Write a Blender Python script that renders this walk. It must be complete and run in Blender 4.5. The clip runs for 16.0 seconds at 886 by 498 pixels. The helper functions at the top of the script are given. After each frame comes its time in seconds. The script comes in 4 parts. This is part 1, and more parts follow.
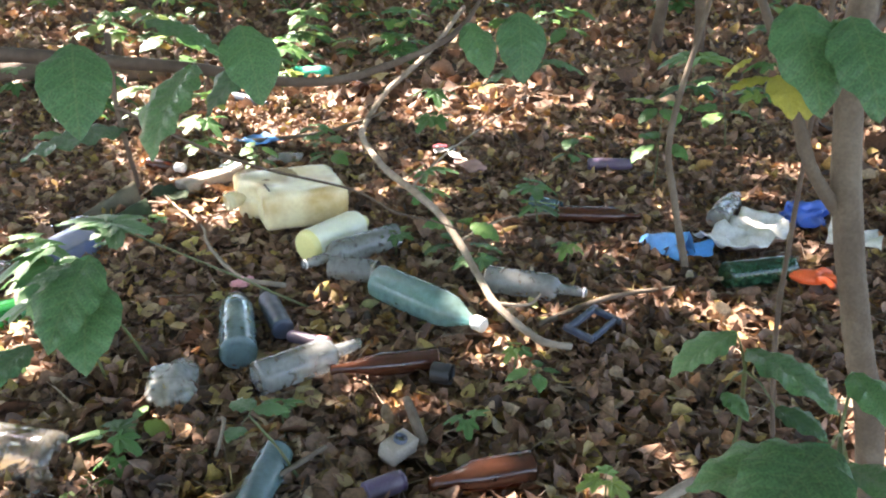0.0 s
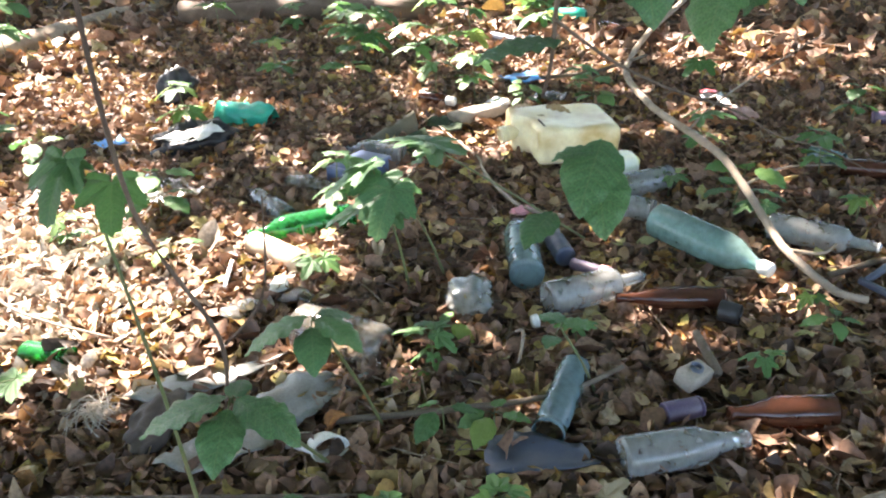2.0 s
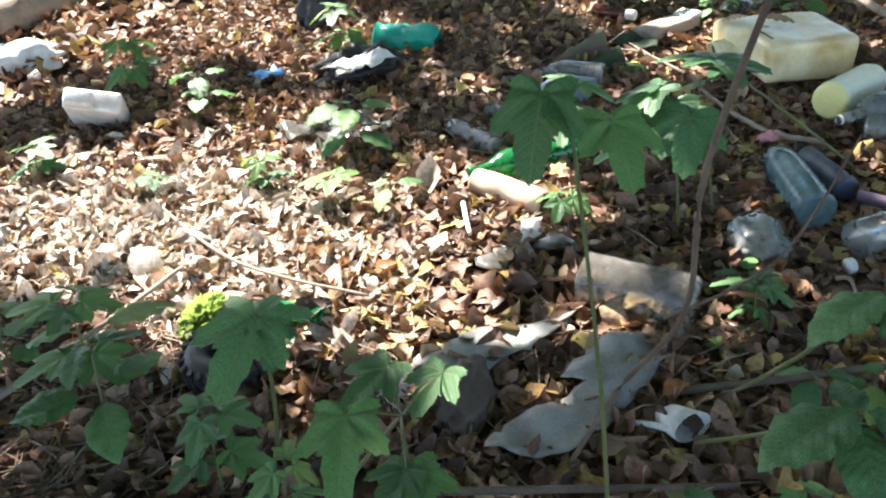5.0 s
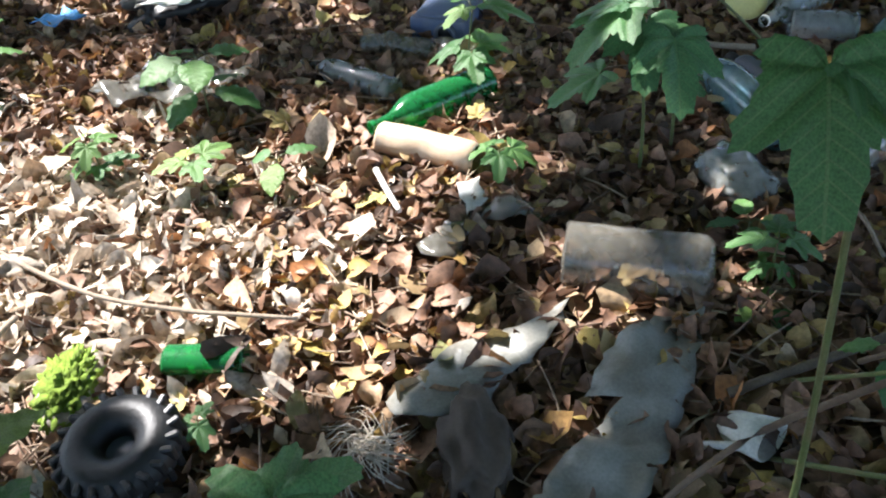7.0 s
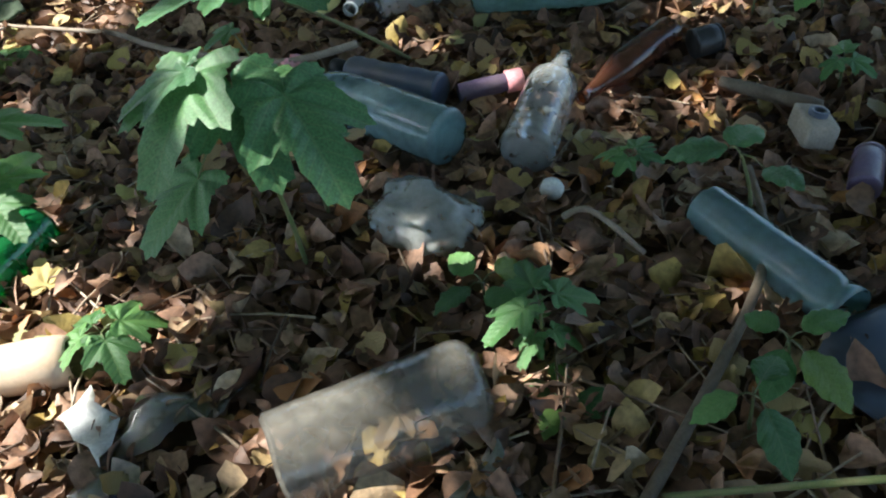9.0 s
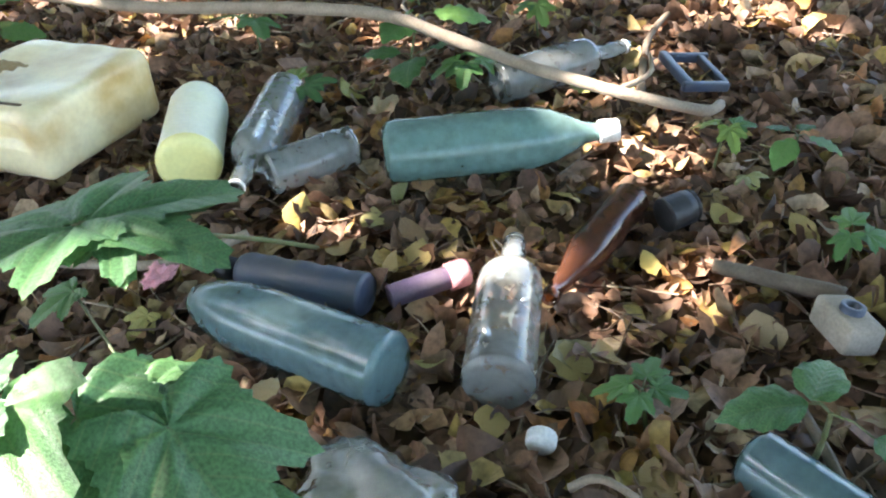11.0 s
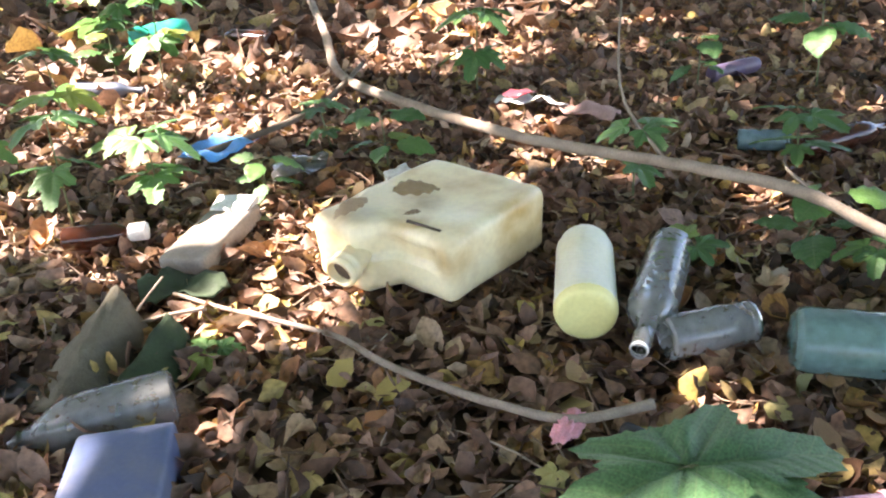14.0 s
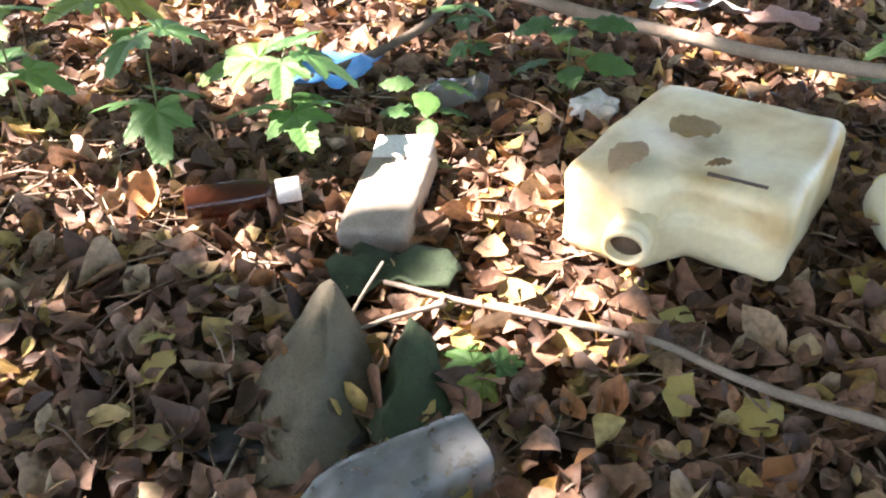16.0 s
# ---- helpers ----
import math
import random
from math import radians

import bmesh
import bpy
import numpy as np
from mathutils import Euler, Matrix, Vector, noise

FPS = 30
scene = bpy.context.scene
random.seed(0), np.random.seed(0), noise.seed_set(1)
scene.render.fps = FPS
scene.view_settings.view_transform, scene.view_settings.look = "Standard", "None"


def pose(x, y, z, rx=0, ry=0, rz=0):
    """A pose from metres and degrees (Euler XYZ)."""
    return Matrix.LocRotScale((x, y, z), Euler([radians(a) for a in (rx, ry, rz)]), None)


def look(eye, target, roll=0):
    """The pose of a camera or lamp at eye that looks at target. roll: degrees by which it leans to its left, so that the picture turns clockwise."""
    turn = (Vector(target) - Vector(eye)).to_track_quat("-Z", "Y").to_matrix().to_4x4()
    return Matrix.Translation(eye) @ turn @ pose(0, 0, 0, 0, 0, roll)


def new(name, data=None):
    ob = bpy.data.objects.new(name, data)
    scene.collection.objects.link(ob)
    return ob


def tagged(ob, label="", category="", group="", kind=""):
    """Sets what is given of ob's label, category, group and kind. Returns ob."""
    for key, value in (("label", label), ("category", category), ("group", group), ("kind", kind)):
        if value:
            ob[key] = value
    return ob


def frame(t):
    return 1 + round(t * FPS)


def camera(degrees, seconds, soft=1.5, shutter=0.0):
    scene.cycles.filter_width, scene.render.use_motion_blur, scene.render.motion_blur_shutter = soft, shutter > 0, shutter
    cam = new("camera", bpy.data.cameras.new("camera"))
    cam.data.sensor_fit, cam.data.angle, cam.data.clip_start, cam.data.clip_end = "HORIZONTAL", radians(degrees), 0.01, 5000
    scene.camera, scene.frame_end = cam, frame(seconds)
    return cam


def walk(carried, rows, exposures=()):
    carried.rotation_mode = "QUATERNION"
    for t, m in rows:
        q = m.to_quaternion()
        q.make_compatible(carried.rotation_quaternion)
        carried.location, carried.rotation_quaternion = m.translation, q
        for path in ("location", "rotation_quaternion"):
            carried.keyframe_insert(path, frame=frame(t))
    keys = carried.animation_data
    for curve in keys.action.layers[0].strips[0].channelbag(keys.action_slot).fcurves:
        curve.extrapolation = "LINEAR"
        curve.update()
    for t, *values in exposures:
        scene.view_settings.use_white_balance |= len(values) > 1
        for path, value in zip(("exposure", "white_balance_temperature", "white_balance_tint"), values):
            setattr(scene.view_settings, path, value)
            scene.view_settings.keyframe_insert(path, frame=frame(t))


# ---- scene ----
cam = camera(57.1, 16.0, soft=2.1)
SIZE = 1.07  # metres for each unit of the plan below
PATH = [
    (0, (0.528, 0.093, 1.225), (0.298, 1.913, 0.429), -0.2),
    (0.5, (0.506, 0.071, 1.230), (0.224, 1.888, 0.441), 0.6),
    (1, (0.435, -0.038, 1.234), (0.023, 1.727, 0.388), 0.3),
    (1.5, (0.371, -0.088, 1.239), (-0.188, 1.615, 0.352), -0.7),
    (2, (0.271, -0.088, 1.209), (-0.399, 1.570, 0.313), -1.8),
    (2.5, (0.069, -0.026, 1.154), (-0.711, 1.570, 0.235), -2.6),
    (3, (-0.086, 0.016, 1.122), (-0.970, 1.522, 0.147), -2.6),
    (3.5, (-0.130, -0.003, 1.115), (-1.069, 1.453, 0.116), -3.3),
    (3.7, (-0.125, -0.023, 1.145), (-1.072, 1.411, 0.123), -3.4),
    (5.8, (-0.669, -0.074, 1.139), (-1.200, 1.545, 0.092), -4.5),
    (6, (-0.699, -0.042, 1.150), (-1.205, 1.590, 0.110), -4.2),
    (6.5, (-0.803, 0.066, 1.106), (-1.225, 1.671, -0.010), -3.2),
    (7, (-0.868, 0.300, 1.030), (-1.103, 1.842, -0.220), -3.2),
    (7.5, (-0.902, 0.515, 0.969), (-0.948, 2.027, -0.340), -4.9),
    (8, (-0.906, 0.704, 0.922), (-0.835, 2.219, -0.382), -8.3),
    (8.5, (-0.862, 0.788, 0.906), (-0.579, 2.262, -0.415), -10.4),
    (8.7, (-0.842, 0.825, 0.888), (-0.440, 2.257, -0.449), -10.4),
    (10.8, (-0.692, 1.297, 0.795), (0.238, 2.609, -0.394), -6.7),
    (11, (-0.691, 1.312, 0.795), (0.224, 2.652, -0.375), -6.3),
    (11.5, (-0.724, 1.353, 0.836), (0.106, 2.816, -0.247), -6.7),
    (12, (-0.816, 1.431, 0.903), (-0.136, 3.050, -0.055), -6.5),
    (12.5, (-0.892, 1.470, 0.932), (-0.311, 3.166, 0.045), -5.1),
    (13, (-0.898, 1.492, 0.937), (-0.348, 3.198, 0.052), -4.4),
    (13.5, (-0.897, 1.516, 0.946), (-0.354, 3.205, 0.024), -4.5),
    (14, (-0.954, 1.552, 0.944), (-0.406, 3.219, -0.016), -4.7),
    (14.5, (-1.059, 1.629, 0.943), (-0.414, 3.246, -0.041), -3.4),
    (15, (-1.240, 1.745, 0.930), (-0.463, 3.285, -0.083), -2.0),
    (15.5, (-1.334, 1.978, 0.870), (-0.572, 3.483, -0.204), -3.2),
    (16, (-1.373, 2.222, 0.827), (-0.676, 3.697, -0.330), -2.5),
]
walk(cam, [(t, look(Vector(eye) * SIZE, Vector(target) * SIZE, roll)) for t, eye, target, roll in PATH],
     [(0.0, 3.2, 6700, 20), (2.0, 3.2, 6600, 19), (3.5, 2.7, 6300, 16), (6.0, 2.4, 6000, 14), (7.5, 1.95, 5900, 13), (8.7, 1.9, 5900, 8), (10.8, 3.3, 6250, 14), (12.5, 3.4, 6700, 23), (16.0, 3.0, 6450, 25)])
# ---- light ----
SUN_EL, SUN_AZ = 50.0, (-0.84, 0.54)
world = bpy.data.worlds.new("world")
scene.world = world
world.use_nodes = True
wn = world.node_tree.nodes
sky = wn.new("ShaderNodeTexSky")
sky.sky_type, sky.sun_disc = "NISHITA", False
sky.sun_elevation = radians(SUN_EL)
sky.sun_rotation = math.atan2(SUN_AZ[0], SUN_AZ[1])
wn["Background"].inputs[1].default_value = 0.12
world.node_tree.links.new(sky.outputs[0], wn["Background"].inputs[0])
SUN_DIR = Vector((SUN_AZ[0] * math.cos(radians(SUN_EL)), SUN_AZ[1] * math.cos(radians(SUN_EL)), math.sin(radians(SUN_EL)))).normalized()
sun = new("sun", bpy.data.lights.new("sun", "SUN"))
sun.data.energy, sun.data.angle, sun.data.color = 5.0, radians(0.6), (1.0, 0.93, 0.82)
sun.matrix_world = look(SUN_DIR * 30, (0, 0, 0))

# ---- materials ----


def ramp(nt, fac, stops):
    r = nt.nodes.new("ShaderNodeValToRGB")
    el = r.color_ramp.elements
    while len(el) < len(stops):
        el.new(0.5)
    for e, (p, c) in zip(el, stops):
        e.position, e.color = p, (*c, 1)
    nt.links.new(fac, r.inputs[0])
    return r.outputs[0]


def noise_node(nt, scale, detail=4, coords="Object"):
    tc = nt.nodes.new("ShaderNodeTexCoord")
    n = nt.nodes.new("ShaderNodeTexNoise")
    n.inputs["Scale"].default_value, n.inputs["Detail"].default_value = scale, detail
    nt.links.new(tc.outputs[coords], n.inputs["Vector"])
    return n.outputs[0]


def mixc(nt, fac, a, b, mode="MIX"):
    m = nt.nodes.new("ShaderNodeMix")
    m.data_type, m.blend_type = "RGBA", mode
    for s, v in ((m.inputs[0], fac), (m.inputs[6], a), (m.inputs[7], b)):
        if hasattr(v, "links"):
            nt.links.new(v, s)
        else:
            s.default_value = v if isinstance(v, float) else (*v, 1)
    return m.outputs[2]


def base_mat(name):
    m = bpy.data.materials.new(name)
    m.use_nodes = True
    return m, m.node_tree, m.node_tree.nodes["Principled BSDF"]


def bump(nt, bsdf, height, strength, dist=0.004):
    b = nt.nodes.new("ShaderNodeBump")
    b.inputs["Strength"].default_value, b.inputs["Distance"].default_value = strength, dist
    nt.links.new(height, b.inputs["Height"])
    nt.links.new(b.outputs[0], bsdf.inputs["Normal"])


def solid(name, col, dirt, rough=0.5, scale=14, amount=0.5, bumps=0.3, translucent=0.0, grain=0.7):
    """Opaque surface with large stains and fine grain."""
    m, nt, b = base_mat(name)
    big = ramp(nt, noise_node(nt, scale), [(0.42, (0, 0, 0)), (0.7, (amount,) * 3)])
    c = mixc(nt, big, col, dirt)
    fine = ramp(nt, noise_node(nt, scale * 12, 3), [(0.3, (0.72,) * 3), (0.7, (1.1,) * 3)])
    c = mixc(nt, grain, c, fine, "MULTIPLY")
    nt.links.new(c, b.inputs["Base Color"])
    b.inputs["Roughness"].default_value = rough
    bump(nt, b, noise_node(nt, scale * 5, 4), bumps)
    if translucent:
        b.inputs["Subsurface Weight"].default_value = translucent
        b.inputs["Subsurface Radius"].default_value = (0.02, 0.018, 0.01)
    return m


def glass(name, tint, film, dirt=0.35, rough=0.12, wrinkle=0.0):
    """Thin-walled bottle wall: tinted clear wall, mirror gloss by Fresnel, and a patchy film of dried dirt."""
    m, nt, b = base_mat(name)
    nt.nodes.remove(b)
    tr, gl, df, tl = (nt.nodes.new("ShaderNodeBsdf" + k) for k in ("Transparent", "Glossy", "Diffuse", "Translucent"))
    tr.inputs[0].default_value = (*tint, 1)
    gl.inputs["Roughness"].default_value = rough
    lo = max(0.0, dirt - 0.07)
    spots = ramp(nt, noise_node(nt, 45, 6), [(0.3, (lo,) * 3), (0.7, (min(1.0, dirt + 0.1),) * 3)])
    grime = mixc(nt, ramp(nt, noise_node(nt, 60, 3), [(0.4, (0, 0, 0)), (0.65, (1, 1, 1))]), film, [0.88 * v for v in film])
    nt.links.new(grime, df.inputs[0])
    nt.links.new(grime, tl.inputs[0])
    bm = nt.nodes.new("ShaderNodeBump")
    bm.inputs["Strength"].default_value, bm.inputs["Distance"].default_value = 0.1 + wrinkle, 0.002 + 0.01 * wrinkle
    nt.links.new(noise_node(nt, 30, 3), bm.inputs["Height"])
    nt.links.new(bm.outputs[0], gl.inputs["Normal"])
    fr = nt.nodes.new("ShaderNodeFresnel")
    fr.inputs[0].default_value = 1.5
    nt.links.new(bm.outputs[0], fr.inputs["Normal"])

    def mixs(f, x, y):
        s = nt.nodes.new("ShaderNodeMixShader")
        if hasattr(f, "links"):
            nt.links.new(f, s.inputs[0])
        else:
            s.inputs[0].default_value = f
        nt.links.new(x, s.inputs[1]), nt.links.new(y, s.inputs[2])
        return s.outputs[0]
    film_sh = mixs(0.35, df.outputs[0], tl.outputs[0])
    out = mixs(fr.outputs[0], mixs(spots, tr.outputs[0], film_sh), gl.outputs[0])
    nt.links.new(out, nt.nodes["Material Output"].inputs[0])
    return m


def leafy(name, stops, rough, source="island", trans=0.35, grain=90):
    """Leaf blade: colour varies from blade to blade, with veins of tone and some light coming through."""
    m, nt, b = base_mat(name)
    if source == "island":
        rnd = nt.nodes.new("ShaderNodeNewGeometry").outputs["Random Per Island"]
    else:
        rnd = nt.nodes.new("ShaderNodeObjectInfo").outputs["Random"]
    c = ramp(nt, rnd, stops)
    c = mixc(nt, 0.85, c, ramp(nt, noise_node(nt, grain, 4), [(0.3, (0.5,) * 3), (0.62, (1.1,) * 3)]), "MULTIPLY")
    height = noise_node(nt, grain * 2, 3)
    if source == "object":
        sep = nt.nodes.new("ShaderNodeSeparateXYZ")
        nt.links.new(nt.nodes.new("ShaderNodeTexCoord").outputs["Object"], sep.inputs[0])

        def calc(op, x, y=0.0):
            n = nt.nodes.new("ShaderNodeMath")
            n.operation = op
            for s, v in zip(n.inputs, (x, y)):
                if hasattr(v, "links"):
                    nt.links.new(v, s)
                else:
                    s.default_value = v
            return n.outputs[0]
        off = calc("ABSOLUTE", sep.outputs[1])
        wave = calc("SINE", calc("MULTIPLY", calc("SUBTRACT", sep.outputs[0], calc("MULTIPLY", off, 0.9)), 52.0))
        vein = calc("MAXIMUM", calc("GREATER_THAN", wave, 0.93), calc("LESS_THAN", off, 0.011))
        c = mixc(nt, calc("MULTIPLY", vein, 0.13), c, (0.34, 0.38, 0.16))
        height = calc("SUBTRACT", height, calc("MULTIPLY", wave, 0.35))
    nt.links.new(c, b.inputs["Base Color"])
    b.inputs["Roughness"].default_value = rough
    bump(nt, b, height, 0.35, 0.003)
    tl = nt.nodes.new("ShaderNodeBsdfTranslucent")
    nt.links.new(c, tl.inputs[0])
    s = nt.nodes.new("ShaderNodeMixShader")
    s.inputs[0].default_value = trans
    nt.links.new(b.outputs[0], s.inputs[1]), nt.links.new(tl.outputs[0], s.inputs[2])
    nt.links.new(s.outputs[0], nt.nodes["Material Output"].inputs[0])
    return m


DEAD = [(0.0, (0.06, 0.035, 0.022)), (0.2, (0.145, 0.075, 0.043)), (0.4, (0.25, 0.14, 0.085)), (0.56, (0.35, 0.21, 0.135)),
        (0.7, (0.2, 0.1, 0.05)), (0.8, (0.42, 0.29, 0.17)), (0.88, (0.4, 0.29, 0.08)), (0.94, (0.36, 0.15, 0.05)), (1.0, (0.48, 0.37, 0.24))]
M_LITTER = leafy("dead_leaf_litter", DEAD, 0.62, trans=0.12)
M_FALLEN = leafy("fallen_leaf_blade", [(0.0, (0.3, 0.18, 0.09)), (0.25, (0.45, 0.33, 0.15)), (0.45, (0.5, 0.38, 0.1)), (0.6, (0.36, 0.36, 0.13)),
                                       (0.75, (0.25, 0.13, 0.07)), (0.9, (0.5, 0.4, 0.25)), (1.0, (0.42, 0.16, 0.04))], 0.55, "object", 0.15)
M_GREEN = leafy("green_leaf", [(0.0, (0.06, 0.155, 0.045)), (0.5, (0.095, 0.225, 0.065)), (0.85, (0.14, 0.29, 0.075)), (1.0, (0.28, 0.36, 0.07))], 0.42, "object", 0.38, 60)
M_GREEN_BIG = leafy("broad_green_leaf", [(0.0, (0.075, 0.18, 0.075)), (1.0, (0.12, 0.26, 0.09))], 0.36, "object", 0.3, 50)
M_CROWN = leafy("tree_foliage", [(0.0, (0.05, 0.11, 0.03)), (0.6, (0.09, 0.17, 0.04)), (1.0, (0.2, 0.22, 0.05))], 0.5, trans=0.4)
M_YELLOW_LEAF = leafy("yellowing_leaf", [(0.0, (0.42, 0.42, 0.06)), (1.0, (0.5, 0.45, 0.08))], 0.5, "object", 0.4, 60)
M_SOIL = solid("forest_soil", (0.075, 0.048, 0.032), (0.16, 0.095, 0.055), 0.95, 9, 0.8, 0.9)
M_BARK = solid("grey_brown_bark", (0.115, 0.085, 0.058), (0.2, 0.16, 0.115), 0.85, 18, 0.7, 0.8)
M_BARK_PALE = solid("pale_dead_wood", (0.31, 0.245, 0.18), (0.17, 0.125, 0.085), 0.85, 20, 0.7, 0.6)
M_BARK_DARK = solid("dark_bark", (0.1, 0.07, 0.05), (0.19, 0.14, 0.1), 0.9, 12, 0.7, 0.9)
M_TWIG = leafy("dry_twig", [(0.0, (0.11, 0.07, 0.045)), (0.6, (0.26, 0.18, 0.12)), (1.0, (0.45, 0.36, 0.26))], 0.8, trans=0.0)
M_STEM = solid("green_stem", (0.1, 0.13, 0.045), (0.17, 0.13, 0.07), 0.5, 30, 0.6)
M_TEAL_G = glass("teal_glass", (0.55, 0.85, 0.78), (0.32, 0.5, 0.46), 0.48, 0.1)
M_GREY_G = glass("grey_green_glass", (0.6, 0.8, 0.78), (0.26, 0.4, 0.42), 0.52, 0.1)
M_CLEAR_G = glass("clear_dirty_glass", (0.88, 0.9, 0.88), (0.44, 0.46, 0.44), 0.46, 0.1)
M_BROWN_G = glass("brown_glass", (0.42, 0.17, 0.06), (0.13, 0.05, 0.028), 0.68)
M_MED_G = glass("dark_amber_glass", (0.35, 0.12, 0.04), (0.12, 0.04, 0.02), 0.5)
M_GREEN_G = glass("bright_green_glass", (0.12, 0.62, 0.2), (0.04, 0.34, 0.1), 0.45)
M_DKGREEN_G = glass("dark_green_glass", (0.1, 0.3, 0.16), (0.04, 0.13, 0.07), 0.5)
M_CLEAR_P = glass("dusty_clear_plastic", (0.8, 0.8, 0.76), (0.5, 0.47, 0.4), 0.27, 0.14, 0.4)
M_BAG = glass("crumpled_clear_film", (0.85, 0.87, 0.84), (0.8, 0.82, 0.76), 0.34, 0.12, 0.6)
M_SHEET = solid("grey_plastic_sheet", (0.25, 0.25, 0.225), (0.15, 0.125, 0.09), 0.4, 16, 0.7, 0.4)
M_CREAM = solid("aged_cream_plastic", (0.83, 0.73, 0.46), (0.5, 0.32, 0.1), 0.3, 7, 0.95, 0.15, 0.1, grain=0.25)
M_YELLOW = solid("pale_yellow_plastic", (0.86, 0.86, 0.68), (0.78, 0.75, 0.48), 0.4, 9, 0.5, 0.1, 0.15, grain=0.25)
M_YELLOW2 = solid("yellow_plastic_base", (0.8, 0.75, 0.32), (0.65, 0.56, 0.2), 0.4, 9, 0.4, 0.1, grain=0.25)
M_WHITE = solid("soiled_white_plastic", (0.76, 0.75, 0.7), (0.42, 0.36, 0.27), 0.5, 16, 0.6, 0.2)
M_CLOTH_W = solid("soiled_white_cloth", (0.72, 0.71, 0.66), (0.4, 0.34, 0.25), 0.9, 14, 0.6, 0.7)
M_PEACH = solid("peach_dusty_plastic", (0.6, 0.46, 0.32), (0.4, 0.28, 0.18), 0.4, 14, 0.6, 0.2, grain=0.25)
M_BLACK = solid("black_rubber", (0.013, 0.013, 0.014), (0.035, 0.032, 0.03), 0.5, 20, 0.5, 0.3)
M_NAVY = solid("dark_blue_grey_plastic", (0.05, 0.065, 0.1), (0.12, 0.11, 0.1), 0.4, 12, 0.5, 0.2, grain=0.25)
M_BLUEGREY = solid("blue_grey_plastic", (0.07, 0.1, 0.19), (0.18, 0.17, 0.17), 0.42, 12, 0.6, 0.15, grain=0.25)
M_BLUE = solid("bright_blue_plastic", (0.08, 0.33, 0.72), (0.16, 0.3, 0.5), 0.45, 16, 0.4, 0.2)
M_TEALP = solid("sea_green_plastic", (0.01, 0.36, 0.24), (0.02, 0.22, 0.16), 0.35, 12, 0.5, 0.2)
M_ORANGE = solid("orange_red_rubber", (0.85, 0.13, 0.03), (0.6, 0.12, 0.05), 0.5, 20, 0.3, 0.2)
M_PINK = solid("faded_pink_plastic", (0.7, 0.3, 0.32), (0.5, 0.25, 0.22), 0.5, 20, 0.5, 0.2)
M_PURPLE = solid("purple_plastic", (0.1, 0.07, 0.13), (0.16, 0.12, 0.12), 0.4, 20, 0.5, 0.2)
M_KHAKI = solid("khaki_canvas", (0.13, 0.115, 0.075), (0.07, 0.06, 0.04), 0.95, 30, 0.6, 0.8)
M_GREENCLOTH = solid("dark_green_fabric", (0.035, 0.06, 0.025), (0.02, 0.025, 0.015), 0.95, 24, 0.6, 0.8)
M_MOSS = solid("bright_moss", (0.2, 0.3, 0.03), (0.1, 0.15, 0.02), 0.95, 60, 0.8, 1.0)
M_STONE = solid("pale_stone", (0.35, 0.3, 0.24), (0.2, 0.16, 0.12), 0.9, 20, 0.6, 0.7)
M_CARD = solid("weathered_cardboard", (0.4, 0.24, 0.2), (0.26, 0.16, 0.12), 0.85, 14, 0.6, 0.5)
M_RED = solid("dark_red_foil", (0.25, 0.03, 0.04), (0.15, 0.04, 0.04), 0.35, 20, 0.5, 0.2)
M_FIBRE = solid("pale_dry_fibre", (0.5, 0.44, 0.36), (0.3, 0.25, 0.18), 0.9, 30, 0.6, 0.5)

BASE = -0.03  # level of the litter's top

# ---- mesh helpers ----


def rise(y):
    return np.minimum(0.2, 0.0325 * (np.sqrt((y - 2.1) ** 2 + 0.04) + y - 2.1))


def smooth(me, on=True):
    me.polygons.foreach_set("use_smooth", [on] * len(me.polygons))


def part(name, bm, material, parent=None, label="", m=None, soft=True):
    if isinstance(bm, bpy.types.Mesh):
        me = bm
    else:
        bmesh.ops.recalc_face_normals(bm, faces=bm.faces)
        me = bpy.data.meshes.new(name)
        bm.to_mesh(me)
        bm.free()
        smooth(me, soft)
    if not me.materials:
        me.materials.append(material)
    ob = new(name, me)
    ob.parent = parent
    if m is not None:
        ob.matrix_basis = m
    if label:
        ob["label"] = label
    return ob


def thing(name, m, label, category, group="", kind=""):
    ob = new(name)
    ob.empty_display_size = 0.05
    ob.matrix_basis = pose(0, 0, BASE + rise(m.translation.y)) @ m
    return tagged(ob, label, category, group, kind)


def lathe(profile, seg=20, cap_end=False, squash=1.0, square=0.0):
    """A surface of revolution about x; profile is (x, r). square flattens it towards a square section."""
    bm = bmesh.new()
    rings = []
    for x, r in profile:
        if r < 1e-5:
            rings.append([bm.verts.new((x, 0, 0))])
            continue
        ring = []
        for i in range(seg):
            a = 2 * math.pi * (i + 0.5) / seg
            c, s = math.cos(a), math.sin(a)
            k = 1.0
            if square:
                k = (1 - square) + square * 0.92 / max(abs(c), abs(s))
            ring.append(bm.verts.new((x, r * c * k, r * s * k * squash)))
        rings.append(ring)
    for a, b in zip(rings, rings[1:]):
        for i in range(seg):
            j = (i + 1) % seg
            if len(a) == 1 and len(b) == 1:
                continue
            if len(a) == 1:
                bm.faces.new((a[0], b[j], b[i]))
            elif len(b) == 1:
                bm.faces.new((a[i], a[j], b[0]))
            else:
                bm.faces.new((a[i], a[j], b[j], b[i]))
    return bm


def dent(bm, amount, freq=18.0, seed=0.0):
    for v in bm.verts:
        n = noise.noise_vector(v.co * freq + Vector((seed, seed * 1.7, -seed)))
        v.co += n * amount


def tube(points, radii, seg=7, rough=0.0):
    """A tapered limb through the points."""
    bm = bmesh.new()
